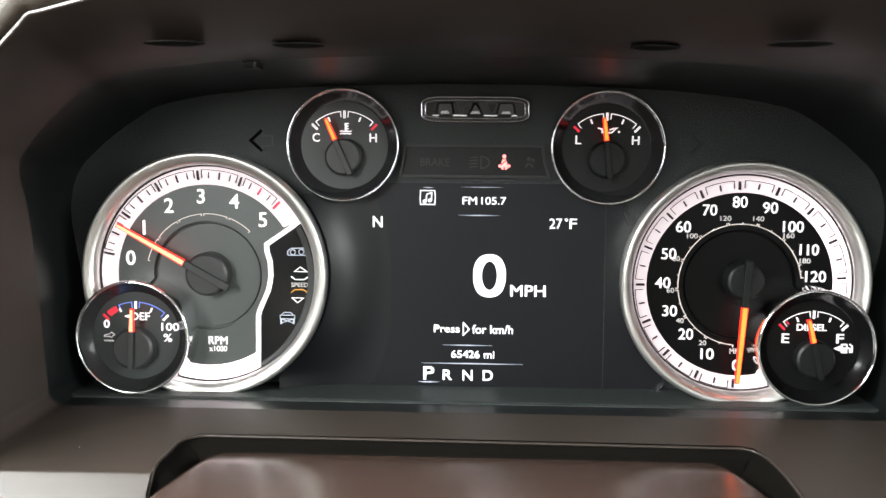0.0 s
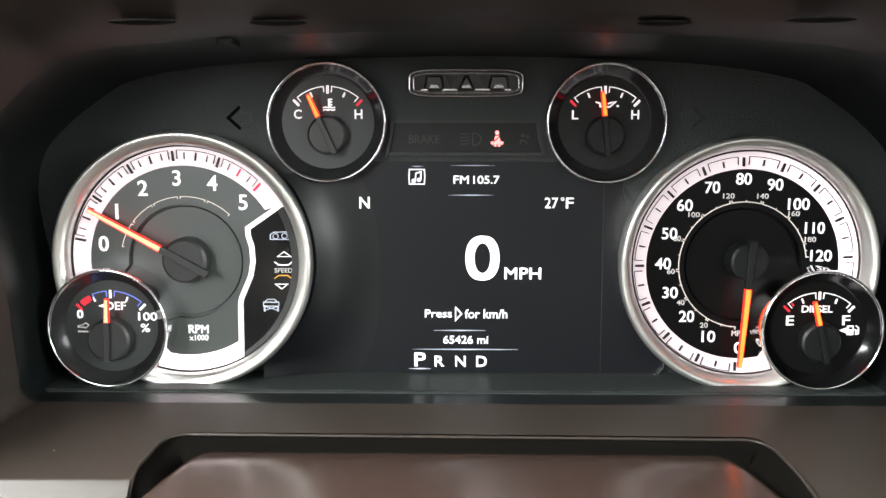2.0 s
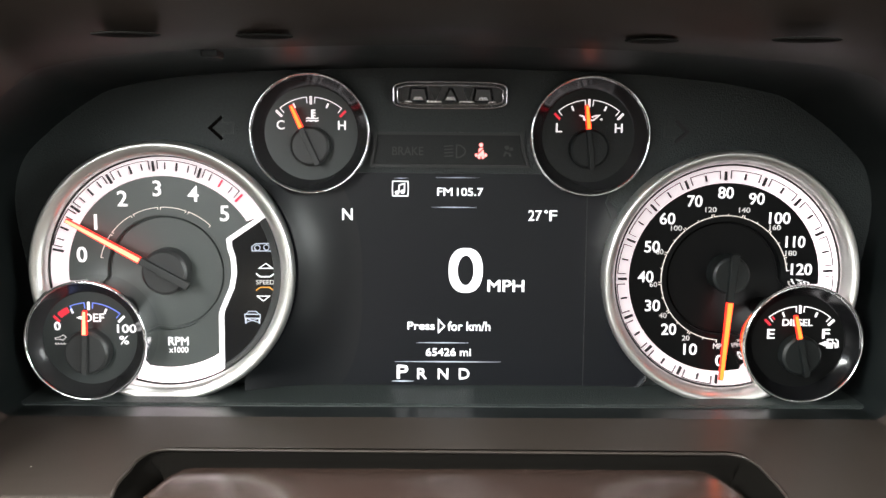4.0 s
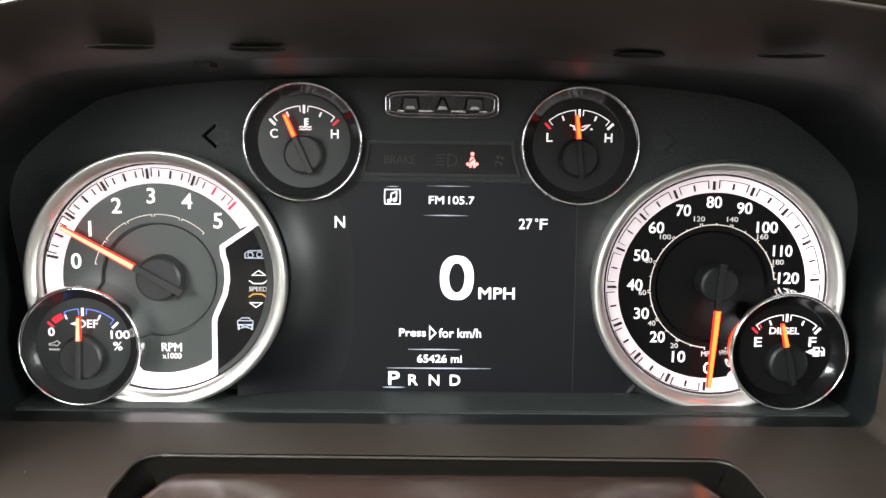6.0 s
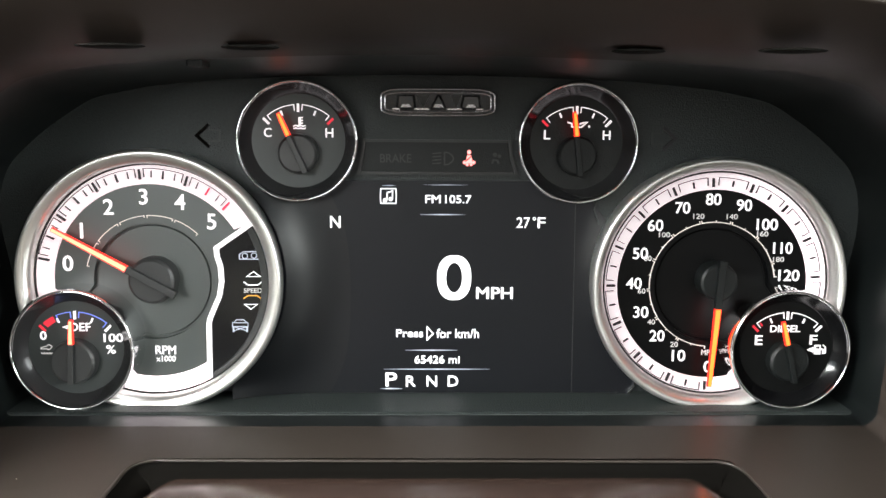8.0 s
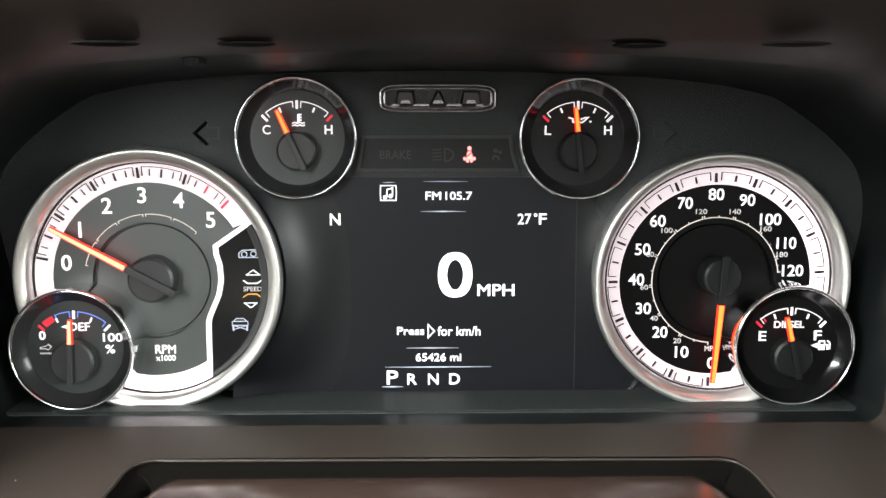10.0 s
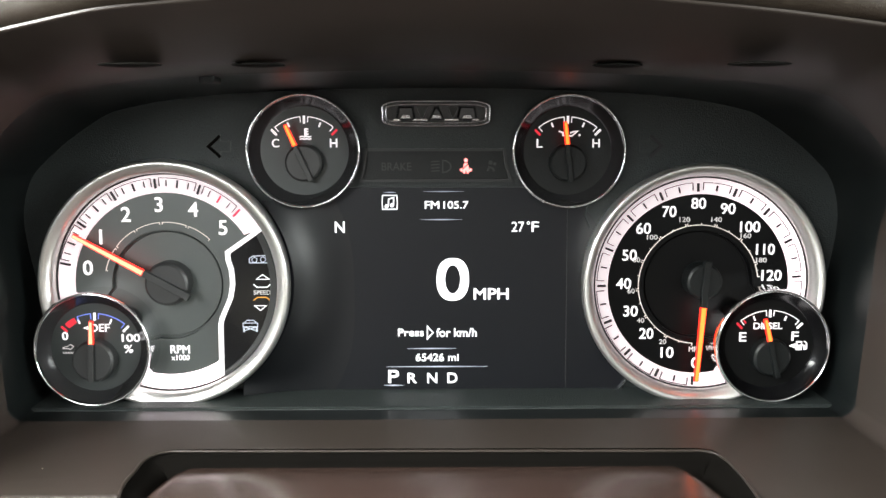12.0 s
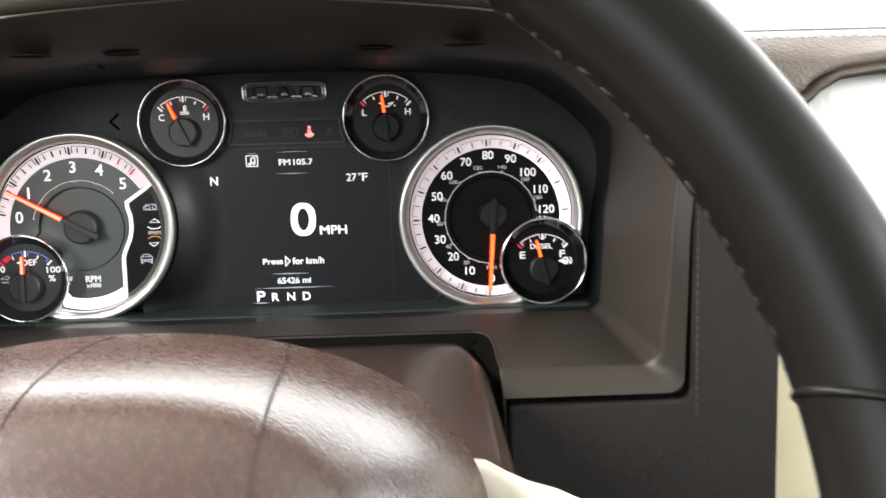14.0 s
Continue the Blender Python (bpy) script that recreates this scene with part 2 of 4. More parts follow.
def lathe(profile, span=None, n=128, close=False):
    """Turns a profile of (radius, y) about the y axis; span gives the two angles for a radius, or the whole round."""
    bm = bmesh.new()
    whole = span is None
    rows = []
    for r, y in profile:
        a0, a1 = (0, 360) if whole else span(r)
        m = n if whole else n + 1
        rows.append([bm.verts.new((r * math.cos(radians(a0 + (a1 - a0) * i / n)), y, r * math.sin(radians(a0 + (a1 - a0) * i / n)))) for i in range(m)])
    k = len(rows[0])
    for a, b in zip(rows, rows[1:] + ([rows[0]] if close else [])):
        for i in range(k if whole else k - 1):
            bm.faces.new((a[i], a[(i + 1) % k], b[(i + 1) % k], b[i]))
    return bm


def disc(r, y0, y1, c=(0, 0), n=64, bm=None):
    return prism([polar(c, r, 360 * i / n) for i in range(n)], y0, y1, bm)


def letters(text, center, height, width, y0, y1, bold=0.0, turn=0.0):
    """Built-in lettering in the x-z plane, fitted into a box of that height and width round its centre."""
    cu = bpy.data.curves.new("letters", "FONT")
    cu.body, cu.size, cu.extrude, cu.resolution_u, cu.offset = text, 1.0, 0.05, 5, 0 if "M" in text else bold * .62 if text.isdigit() else min(.006, bold * .62)
    ob = new("letters", cu)
    bpy.context.view_layer.update()
    me = bpy.data.meshes.new_from_object(ob.evaluated_get(bpy.context.evaluated_depsgraph_get()))
    bpy.data.objects.remove(ob)
    bpy.data.curves.remove(cu)
    bm = bmesh.new()
    bm.from_mesh(me)
    bpy.data.meshes.remove(me)
    bmesh.ops.remove_doubles(bm, verts=bm.verts[:], dist=1e-5)
    xs, ys = [v.co.x for v in bm.verts], [v.co.y for v in bm.verts]
    x0, x1, z0, z1 = min(xs), max(xs), min(ys), max(ys)
    kz = height / (z1 - z0)
    kx = width / (x1 - x0) if width else kz
    c, s = math.cos(radians(turn)), math.sin(radians(turn))
    for v in bm.verts:
        u, w = (v.co.x - (x0 + x1) / 2) * kx, (v.co.y - (z0 + z1) / 2) * kz
        v.co = (center[0] + u * c - w * s, y0 if v.co.z < 0 else y1, center[1] + u * s + w * c)
    if bold and "M" in text:
        # heavier strokes: the same outline again, a little to either side
        base = bm.copy()
        for k, d in enumerate((-1, 1)):
            other = base.copy()
            for v in other.verts:
                v.co.x += d * bold * height
                v.co.y -= (k + 1) * .00002
            join(bm, other)
        base.free()
    return bm


def join(bm, other):
    me = bpy.data.meshes.new("tmp")
    other.to_mesh(me)
    other.free()
    bm.from_mesh(me)
    bpy.data.meshes.remove(me)
    return bm


def catmull(ctrl, per=8):
    """A smooth line through the control points, without overshoot between unequal steps; level where it crosses x = 0."""
    p = [Vector(c) for c in ctrl]
    n = len(p)
    d = [max((p[i + 1] - p[i]).length, 1e-6) for i in range(n - 1)]
    m = []
    for i in range(n):
        if 0 < i < n - 1:
            a, b = (p[i] - p[i - 1]) / d[i - 1], (p[i + 1] - p[i]) / d[i]
            m.append((a * d[i] + b * d[i - 1]) / (d[i - 1] + d[i]))
        else:
            v = (p[1] - p[0]) / d[0] if i == 0 else (p[-1] - p[-2]) / d[-1]
            m.append(Vector((math.copysign(1, v.x), 0, 0)) if abs(p[i].x) < 1e-6 else v)
    out = []
    for i in range(n - 1):
        for k in range(per):
            t = k / per
            out.append(p[i] * (2 * t ** 3 - 3 * t * t + 1) + m[i] * d[i] * (t ** 3 - 2 * t * t + t)
                       + p[i + 1] * (3 * t * t - 2 * t ** 3) + m[i + 1] * d[i] * (t ** 3 - t * t))
    return out + [p[-1]]


def mirrored(half):
    """A half line from the bottom middle to the top middle, closed by its mirror image."""
    return half + [Vector((-v.x, v.y, v.z)) for v in half[-2:0:-1]]


def loft(rings, closed=True, keep=None):
    bm = bmesh.new()
    rows = [[bm.verts.new(v) for v in r] for r in rings]
    n = len(rows[0])
    for a, b in zip(rows, rows[1:]):
        for i in range(n if closed else n - 1):
            f = (a[i], a[(i + 1) % n], b[(i + 1) % n], b[i])
            if keep:
                c = sum((v.co for v in f), Vector()) / 4
                if not keep(c):
                    continue
            bm.faces.new(f)
    return bm


# ---------------------------------------------------------------- cluster housing and dashboard
# half outlines from the bottom middle to the top middle: (x, y, z)
BACK = [(0, -.044, -.0503), (.06, -.044, -.0503), (.118, -.044, -.0503), (.1815, -.044, -.0503), (.1868, -.044, -.0455), (.1902, -.044, 0), (.1942, -.044, .041),
         (.1905, -.044, .0560), (.152, -.046, .0855), (.1, -.050, .0928), (.055, -.053, .0950), (0, -.054, .0960)]
FRAME = BACK[:7] + [(.1918, -.062, .0583), (.1512, -.084, .0899), (.1, -.090, .0949), (.055, -.092, .0968), (0, -.092, .0978)]
HOLE = [(0, -.072, -.0530), (.06, -.072, -.0530), (.118, -.072, -.0530), (.1840, -.072, -.0530), (.1895, -.072, -.0478), (.1928, -.074, 0), (.1956, -.074, .043),
        (.1929, -.080, .0608), (.1505, -.095, .0909), (.1, -.100, .0955), (.055, -.102, .0974), (0, -.103, .0985)]
NECK = [(0, -.115, -.0578), (.06, -.115, -.0578), (.118, -.115, -.0578), (.1880, -.115, -.0578), (.1945, -.118, -.0522), (.1975, -.124, 0), (.1985, -.126, .047),
        (.1922, -.126, .0668), (.148, -.126, .0950), (.1, -.126, .0975), (.056, -.126, .0992), (0, -.126, .1005)]
LIP = [(0, -.134, -.0592), (.06, -.134, -.0592), (.118, -.134, -.0592), (.1885, -.136, -.0592), (.1955, -.140, -.0525), (.1985, -.147, 0), (.1990, -.149, .049),
       (.1935, -.150, .0692), (.1455, -.150, .1048), (.102, -.150, .1102), (.057, -.150, .1140), (0, -.150, .1166)]
ROLL = [(0, -.1348, -.0596), (.06, -.1348, -.0596), (.118, -.1348, -.0596), (.1890, -.1368, -.0597), (.1962, -.1412, -.0532), (.1990, -.1482, 0), (.1994, -.1502, .049),
        (.1941, -.1512, .0698), (.1460, -.1512, .1054), (.1022, -.1512, .1108), (.0571, -.1512, .1146), (0, -.1512, .1172)]
FRONT = [(0, -.1480, -.0706), (.06, -.1480, -.0706), (.118, -.1480, -.0706), (.1985, -.1475, -.0710), (.2062, -.1445, -.0660), (.2078, -.1460, 0), (.2072, -.1480, .049),
         (.1962, -.1500, .0712), (.1468, -.1508, .1062), (.1026, -.1512, .1115), (.0573, -.1515, .1153), (0, -.1517, .1179)]
# opening for the steering column, seen from above: (x, y), from the door side's front round to the other front
OPENING = [(-.1164, -.145), (-.1167, -.100), (-.1167, -.088), (-.1163, -.0800), (-.1140, -.0745), (-.1085, -.0716), (-.1030, -.07165), (-.05, -.0722), (.05, -.0732), (.1030, -.07375), (.1085, -.0738), (.1135, -.0757),
           (.1168, -.0815), (.1180, -.0900), (.1183, -.145)]


def cut_opening(bm):
    """Cuts the column's opening out of the shelf along its convex outline."""
    walls = [(Vector((*p, 0)), Vector((p[1] - q[1], q[0] - p[0], 0)).normalized()) for p, q in zip(OPENING, OPENING[1:])]
    for at, n in walls:
        low = [f for f in bm.faces if f.calc_center_median().z < -.03]
        geo = low + list({e for f in low for e in f.edges}) + list({v for f in low for v in f.verts})
        bmesh.ops.bisect_plane(bm, geom=geo, dist=1e-6, plane_co=at, plane_no=n)
    inside = [f for f in bm.faces if f.calc_center_median().z < -.03 and all((f.calc_center_median() - at).dot(n) < 0 for at, n in walls)]
    bmesh.ops.delete(bm, geom=inside, context="FACES")
    return bm


surround = empty("cluster_surround", (0, 0, 0), "dark brown moulded plastic hood around the instruments", "dashboard trim")


def shallow_left(v):
    """The ledge under the dials is less deep on the door side."""
    low = max(0, min(1, (-.015 - v.z) / .03))
    w = low * max(0, min(1, (-v.x - .02) / .09)) + (1 - low) * max(0, min(1, (-v.x - .10) / .07))
    y = -.044 + (v.y + .044) * (1 - .28 * w)
    return Vector((v.x, y, v.z + .0833 * (y - v.y) * low))


def blend(p, q, k):
    return [tuple(a * (1 - k) + b * k for a, b in zip(u, v)) for u, v in zip(p, q)]


def cornered(ring, k=.0045, low=.003, soft=0.0):
    """Keeps the corners of the brow and of the side tight; soft rounds the brow's corners off."""
    out = []
    for i, c in enumerate(ring):
        if i in (7, 8):
            p, n = Vector(ring[i - 1]), Vector(ring[i + 1])
            c = Vector(c)
            a, b = c + (p - c).normalized() * k, c + (n - c).normalized() * k
            out += [a, c.lerp((a + b) / 2, soft), b]
        elif i == 3:
            out += [Vector(c) + (Vector(ring[i - 1]) - Vector(c)).normalized() * low, Vector(c)]
        elif i == 4:
            out += [Vector(c), Vector(c) + (Vector(ring[i + 1]) - Vector(c)).normalized() * low]
        else:
            out.append(Vector(c))
    return out


SECTIONS = (FRAME, HOLE, NECK, blend(NECK, LIP, .86), LIP, ROLL, blend(ROLL, FRONT, .15), blend(ROLL, FRONT, .5), FRONT)
ROUNDING = ((.012, .0035, .5), (.013, .004, .5), (.015, .0045, .5), (.008, .0045, .3), (.0045, .005, 0), (.0045, .005, 0), (.0045, .005, 0), (.0045, .004, 0), (.0045, .003, 0))
rings = [[shallow_left(v) for v in mirrored(catmull(cornered(r, *k)))] for r, k in zip(SECTIONS, ROUNDING)]
part("hood_shell", cut_opening(loft(rings)), BROWN, surround, smooth=True)
back = [Vector((v.x, 0.012, v.z)) for v in mirrored(catmull(cornered(BACK, *ROUNDING[0])))]
part("inner_tunnel", loft([rings[0], back]), TUNNEL, surround, "glossy black inner wall of the hood", smooth=True)
part("sensor_block", box(-.0868, -.0812, -.088, -.076, .0934, .0975), BLACK, surround, "small dark sensor block", bevel=.0008)
# moulded dimples under the brow: flat ovals, the recess shade put into their dark colour
for x, y, w in ((-.0985, -.128, .0105), (-.0585, -.120, .0090), (.0620, -.118, .0085), (.1050, -.132, .0105)):
    z = .0962 if abs(x) > .08 else .0968
    bm = bmesh.new()
    bmesh.ops.create_uvsphere(bm, u_segments=24, v_segments=10, radius=1)
    for v in bm.verts:
        v.co = (x + v.co.x * w, y + v.co.y * .0055, z + .0006 + v.co.z * .0008)
    part("dimple", bm, DIMPLE_SHADE, surround, smooth=True)

# dust flecks on the shelf and in the corner
bm = bmesh.new()
spots = [(-.1445, -.0500), (-.1535, -.0870), (-.110, -.052), (.022, -.053), (.130, -.085), (.158, -.072)]
for k, (x, y) in enumerate(spots):
    r = (.0005 if k < 2 else .00022) * random.uniform(.8, 1.2)
    z = -.0515 + .0833 * (y + .04)
    lo = [bm.verts.new((x + r * random.uniform(.6, 1.5) * math.cos(a), y + r * random.uniform(.6, 1.3) * math.sin(a), z)) for a in (math.tau * i / 6 for i in range(6))]
    top = bm.verts.new((x, y, z + .0005))
    for i in range(6):
        bm.faces.new((lo[i], lo[(i + 1) % 6], top))
thing("dust", bm, DUST, "pale dust flecks lying on the dark shelf", "dust", kind="stuff")

# panel behind the gauges
cluster = empty("instrument_panel", (0, 0, 0), "grained black instrument panel carrying the gauges", "instrument panel")
plate = [(v.x * 1.012, v.z * 1.012) for v in back]
part("panel", prism(plate, 0.0, 0.010), GRAINED, cluster)
part("lower_sill", loft([[Vector((x, y, z)) for x in (-.192, 0, .192)] for y, z in ((0, -.0488), (-.003, -.0491), (-.0285, -.0492), (-.0300, -.0499), (-.0303, -.0525), (-.0303, -.06))], closed=False), SILL, cluster, "grained sill under the display")
for s in (-1, 1):
    a = [(s * (.1005 + u), .0689 + w) for u, w in ((.0048, .0024), (0, .0024), (0, .0050), (-.0055, 0), (0, -.0050), (0, -.0024), (.0048, -.0024))]
    a = [(s * .1005 - s * (x * s - .1005) * 1, z) for x, z in a] if s < 0 else a
    if s > 0:
        a = [(.2035 - x, z) for x, z in a]
    arrow = part("turn_arrow", strip(a, .0006, -.0006, 0.0002, closed=True), FAINT, cluster, "unlit turn signal arrow outline")
    part("arrow_head", strip(a[2:5], .0013, -.0010, 0.0002), GASKET if s < 0 else INK, arrow, "black arrow head")

# display
display = empty("driver_display", (0, 0, 0), "black colour display lit with white driving readouts", "display")
part("glass", prism([(-.0925, -.0495), (.0930, -.0495), (.0930, .012), (.072, .040), (.060, .0495), (-.060, .0495), (-.072, .040), (-.0925, .012)], -.0016, -.0001), GLASS, display)
# curved sheet added over the glass; its slope catches light as the display's haze
rows = []
for i in range(41):
    z = -.0490 + .0930 * i / 40
    x0 = -.1243 + math.sqrt(.0588 ** 2 - min(abs(z - .0055), .056) ** 2)
    x0, x1 = max(x0, -.0905), -.0380 - .010 * (abs(z + .002) / .047) ** 3
    rows.append([Vector((x0 + (x1 - x0) * k / 12, -.0017 - .0100 * (1 - k / 12) ** 2.4, z)) for k in range(13)])
part("haze_scoop", loft(rows, closed=False), HAZE_SCOOP, display, "glossy black curved sheet added for the haze beside the display", smooth=True)
part("edge_line", bar((.0645, -.0495), (.0640, .0440), .0003, -.0019, -.0015), FAINT, display)
part("frame_lip", strip([(.0925, -.0360), (.0935, -.0455), (.0905, -.0492), (.0645, -.0496)], .0006, -.0030, -.0010), DARK_CHROME, display)
part("side_lip", strip([(.075, .030), (.0725, .0365), (.074, .041), (.0745, .045)], .0006, -.0024, -.0010), GRAINED, display)
Y0, Y1 = -.0022, -.0015
TXT = [("N", (-.0446, .0307), .0052, .0046, .016), ("27", (.0404, .0307), .0048, .0060, 0), ("F", (.0487, .0307), .0048, .0034, 0),
       ("MPH", (.0278, -.0018), .0053, .0166, .016), ("FM", (-.0006, .0412), .0036, .0068, .016), ("105.7", (.0108, .0412), .0036, .0118, .016),
       ("Press", (-.0110, -.0207), .0036, .0124, .016), ("for km/h", (.0111, -.0208), .0042, .0196, .016), ("65426 mi", (.0017, -.0331), .0037, .0208, .016),
       ("P", (-.0195, -.0426), .0064, .0052, .016), ("R", (-.0105, -.0434), .0050, .0044, .016), ("N", (-.0007, -.0434), .0050, .0048, .016), ("D", (.0091, -.0434), .0050, .0048, .016)]
for word, c, h, w, b in TXT:
    part("readout", letters(word, c, h, w, Y0, Y1, b), SCREEN_TEXT, display)
zero = [(.00925 + .0078 * math.copysign(abs(math.cos(a)) ** .8, math.cos(a)), .0053 + .0103 * math.copysign(abs(math.sin(a)) ** .9, math.sin(a))) for a in (math.tau * i / 48 for i in range(48))]
zin = [(.00925 + .0037 * math.cos(a), .0053 + .0070 * math.sin(a)) for a in (math.tau * i / 48 for i in range(48))]
part("speed_digit", loft([[Vector((x, y, z)) for x, z in o] for o, y in ((zero, Y0), (zin, Y0), (zin, Y1), (zero, Y1), (zero, Y0))]), SCREEN_TEXT, display, "large white zero")
part("degree_mark", strip(arc((.0454, .0325), .0006, 0, 345, 14), .0003, Y0, Y1, closed=True), SCREEN_TEXT, display)
part("arrow_mark", strip([(-.0030, -.0178), (-.0030, -.0238), (-.0002, -.0208)], .0005, Y0, Y1, closed=True), SCREEN_TEXT, display)
for x0, x1, z, w in ((-.0065, .0140, .0342, .0005), (-.0130, .0110, -.0287, .0005), (-.0230, .0260, -.0377, .0005), (-.0245, -.0145, -.0470, .0006), (-.0235, -.0175, .0472, .0004), (-.0050, .0150, .0476, .0003)):
    m = (x0 + x1) / 2
    part("divider", prism([(x0, z), (m, z - w / 2), (x1, z), (m, z + w / 2)], Y0, Y1), SCREEN_LINE, display, "thin glowing divider line")
part("media_icon", strip([(-.0241, .0392), (-.0173, .0392), (-.0171, .0425), (-.0173, .0458), (-.0241, .0458), (-.0243, .0425)], .00042, Y0, Y1, closed=True), SCREEN_TEXT, display)
bm = disc(.0009, Y0, Y1, (-.0222, .0406), 14)
disc(.0009, Y0, Y1, (-.0197, .0411), 14, bm)
strip([(-.0214, .0407), (-.0212, .0440), (-.0188, .0448), (-.0189, .0412)], .0005, Y0, Y1, bm)
part("music_note", bm, SCREEN_TEXT, display)

# warning lamp strip
warn = empty("warning_lamp_panel", (0, 0, 0), "smoked black warning lamp strip with one red symbol lit", "warning panel")
OUT = [(-.0316, .0672), (.0336, .0672), (.0345, .0600), (.0368, .0527), (-.0340, .0527), (-.0325, .0600)]
part("strip_glass", prism(OUT, -.0012, -.0001), BLACK, warn)
part("strip_frame", strip(OUT, .0012, -.0030, -.0001, closed=True), HUB, warn)
part("brake_word", letters("BRAKE", (-.0174, .0594), .0038, .0140, -.0015, -.0010, .02), FAINT, warn, "unlit warning word")
bm = strip([(.0045, .0622), (.0045, .0566), (.0062, .0568), (.0080, .0580), (.0085, .0594), (.0080, .0608), (.0062, .0620)], .0006, -.0015, -.0010, closed=True)
for k in range(4):
    bar((-.0010, .0616 - k * .0015), (.0030, .0619 - k * .0015), .0005, -.0015, -.0010, bm=bm)
part("beam_symbol", bm, FAINT, warn, "unlit headlamp symbol")
bm = disc(.0011, -.0016, -.0010, (.0155, .0628), 16)
prism([(.0145, .0612), (.0166, .0612), (.0178, .0570), (.0133, .0570)], -.0016, -.0010, bm)
prism([(.0120, .0580), (.0133, .0586), (.0133, .0566), (.0122, .0568)], -.0016, -.0010, bm)
prism([(.0178, .0586), (.0191, .0580), (.0189, .0568), (.0178, .0566)], -.0016, -.0010, bm)
prism([(.0134, .0569), (.0153, .0569), (.0150, .0556), (.0140, .0556)], -.0016, -.0010, bm)
prism([(.0158, .0569), (.0177, .0569), (.0171, .0556), (.0161, .0556)], -.0016, -.0010, bm)
for v in bm.verts:
    v.co.x, v.co.z = .0155 + (v.co.x - .0155) * .78, .0592 + (v.co.z - .0592) * .86
part("belt_symbol", bm, RED_WARN, warn, "glowing red seat belt symbol")
part("belt_stripe", bar((.0138, .0582), (.0178, .0616), .0005, -.0019, -.0015), INK, warn)
bm = disc(.0010, -.0015, -.0010, (.0272, .0612), 14)
strip([(.0258, .0572), (.0266, .0590), (.0284, .0585), (.0290, .0572)], .0008, -.0015, -.0010, bm)
disc(.0008, -.0015, -.0010, (.0292, .0606), 12, bm)
part("bag_symbol", bm, FAINT, warn, "unlit airbag symbol")

# emblem
badge = empty("emblem", (.0014, 0, .0842), "long chrome emblem with raised block shapes on black", "emblem")


def badge_outline(a, b):
    return [(a * math.copysign(abs(math.cos(t)) ** .15, math.cos(t)), b * math.copysign(abs(math.sin(t)) ** .24, math.sin(t)) * (1 - .26 * abs(math.cos(t)) ** .9)) for t in (math.tau * i / 96 for i in range(96))]


part("emblem_plate", prism(badge_outline(.0242, .0050), -.0022, 0), GLOSS, badge)
rows = [[Vector((x, y, z)) for x, z in badge_outline(a, b)] for a, b, y in ((.0257, .0062, 0), (.0257, .0062, -.0026), (.0253, .0059, -.0033), (.0249, .0055, -.0030), (.0246, .0052, -.0022))]
part("emblem_rim", loft(rows), DARK_CHROME, badge, "chrome rim", smooth=True)
rows = [[Vector((x, y, z)) for x, z in badge_outline(a, b)] for a, b, y in ((.0239, .0047, -.0020), (.0237, .0045, -.0029), (.0233, .0041, -.0029), (.0231, .0039, -.0020))]
part("emblem_bead", loft(rows), DARK_CHROME, badge, "thin inner chrome bead", smooth=True)
for x, w, lean in ((-.0142, .0096, .0), (.0002, .0080, .0022), (.0146, .0100, .0)):
    # a slab with a broad chamfer
    rows = []
    for d, y in ((0, -.0020), (0, -.0026), (.0010, -.0036), (.0012, -.0037)):
        rows.append([Vector(v) for v in ((x - w / 2 + d, y, -.0034 + d), (x + w / 2 - d, y, -.0034 + d), (x + w * .38 - lean - d * .8, y, .0036 - d), (x - w * .38 + lean + d * .8, y, .0036 - d))])
    bm = loft(rows)
    bm.verts.ensure_lookup_table()
    bm.faces.new(bm.verts[-4:])
    part("emblem_block", bm, BLOCK, badge, "raised black block")
for x, w in ((-.0066, .0056), (.0080, .0048)):
    bm = prism([(x - w / 2, .0034), (x + w / 2, .0034), (x, -.0026)], -.0027, -.0019)
    part("emblem_wedge", bm, HUB, badge, "matt grey wedge between the blocks")
# small bright facets added on the blocks to stand for their highlights
for x in (-.0142, .0002, .0146):
    part("emblem_highlight", prism([(x - .0026, -.0024), (x + .0026, -.0024), (x + .0016, -.0006), (x - .0016, -.0006)], -.0041, -.0036), SMOKED, badge, "small chrome facet added as a highlight", bevel=.0004)
for x0, x1 in ((-.0205, -.0165), (-.0110, -.0035), (.0035, .0110), (.0165, .0205)):
    part("emblem_foot", prism([(x0, -.0035), (x1, -.0035), (x1 - .0006, -.0023), (x0 + .0006, -.0023)], -.0034, -.0020), CHROME, badge, bevel=.0004)


# ---------------------------------------------------------------- gauges
def needle(th, pivot, angle, tail, base, tip, w0, w1, yb, hub_r, y_face, dark=None, lit=None):
    """Hub, dark needle body and its lit end, over the face."""
    part("hub", lathe([(0.0001, yb + .001), (hub_r * .86, yb + .001), (hub_r * .97, yb + .0018), (hub_r, yb + .003), (hub_r, y_face)]), dark or HUB, th, "dark round needle hub", smooth=False).location = (pivot[0], 0, pivot[1])
    nb = bar(polar(pivot, tail, angle + 180), polar(pivot, base, angle), w0 * 1.15, yb - .0012, yb + .0022, w0)
    body = part("needle", nb, dark or HUB, th, "needle with a dark tail", bevel=.0003)
    part("needle_edge", bar(polar(pivot, base, angle), polar(pivot, tip, angle), w0, yb - .0006, yb + .0008, w1), NEEDLE_EDGE, body, "red needle edge")
    part("needle_tip", bar(polar(pivot, base + .0002, angle), polar(pivot, tip - .0004, angle), w0 * .66, yb - .0012, yb - .0004, w1 * .6), lit or NEEDLE, body, "glowing orange needle end")


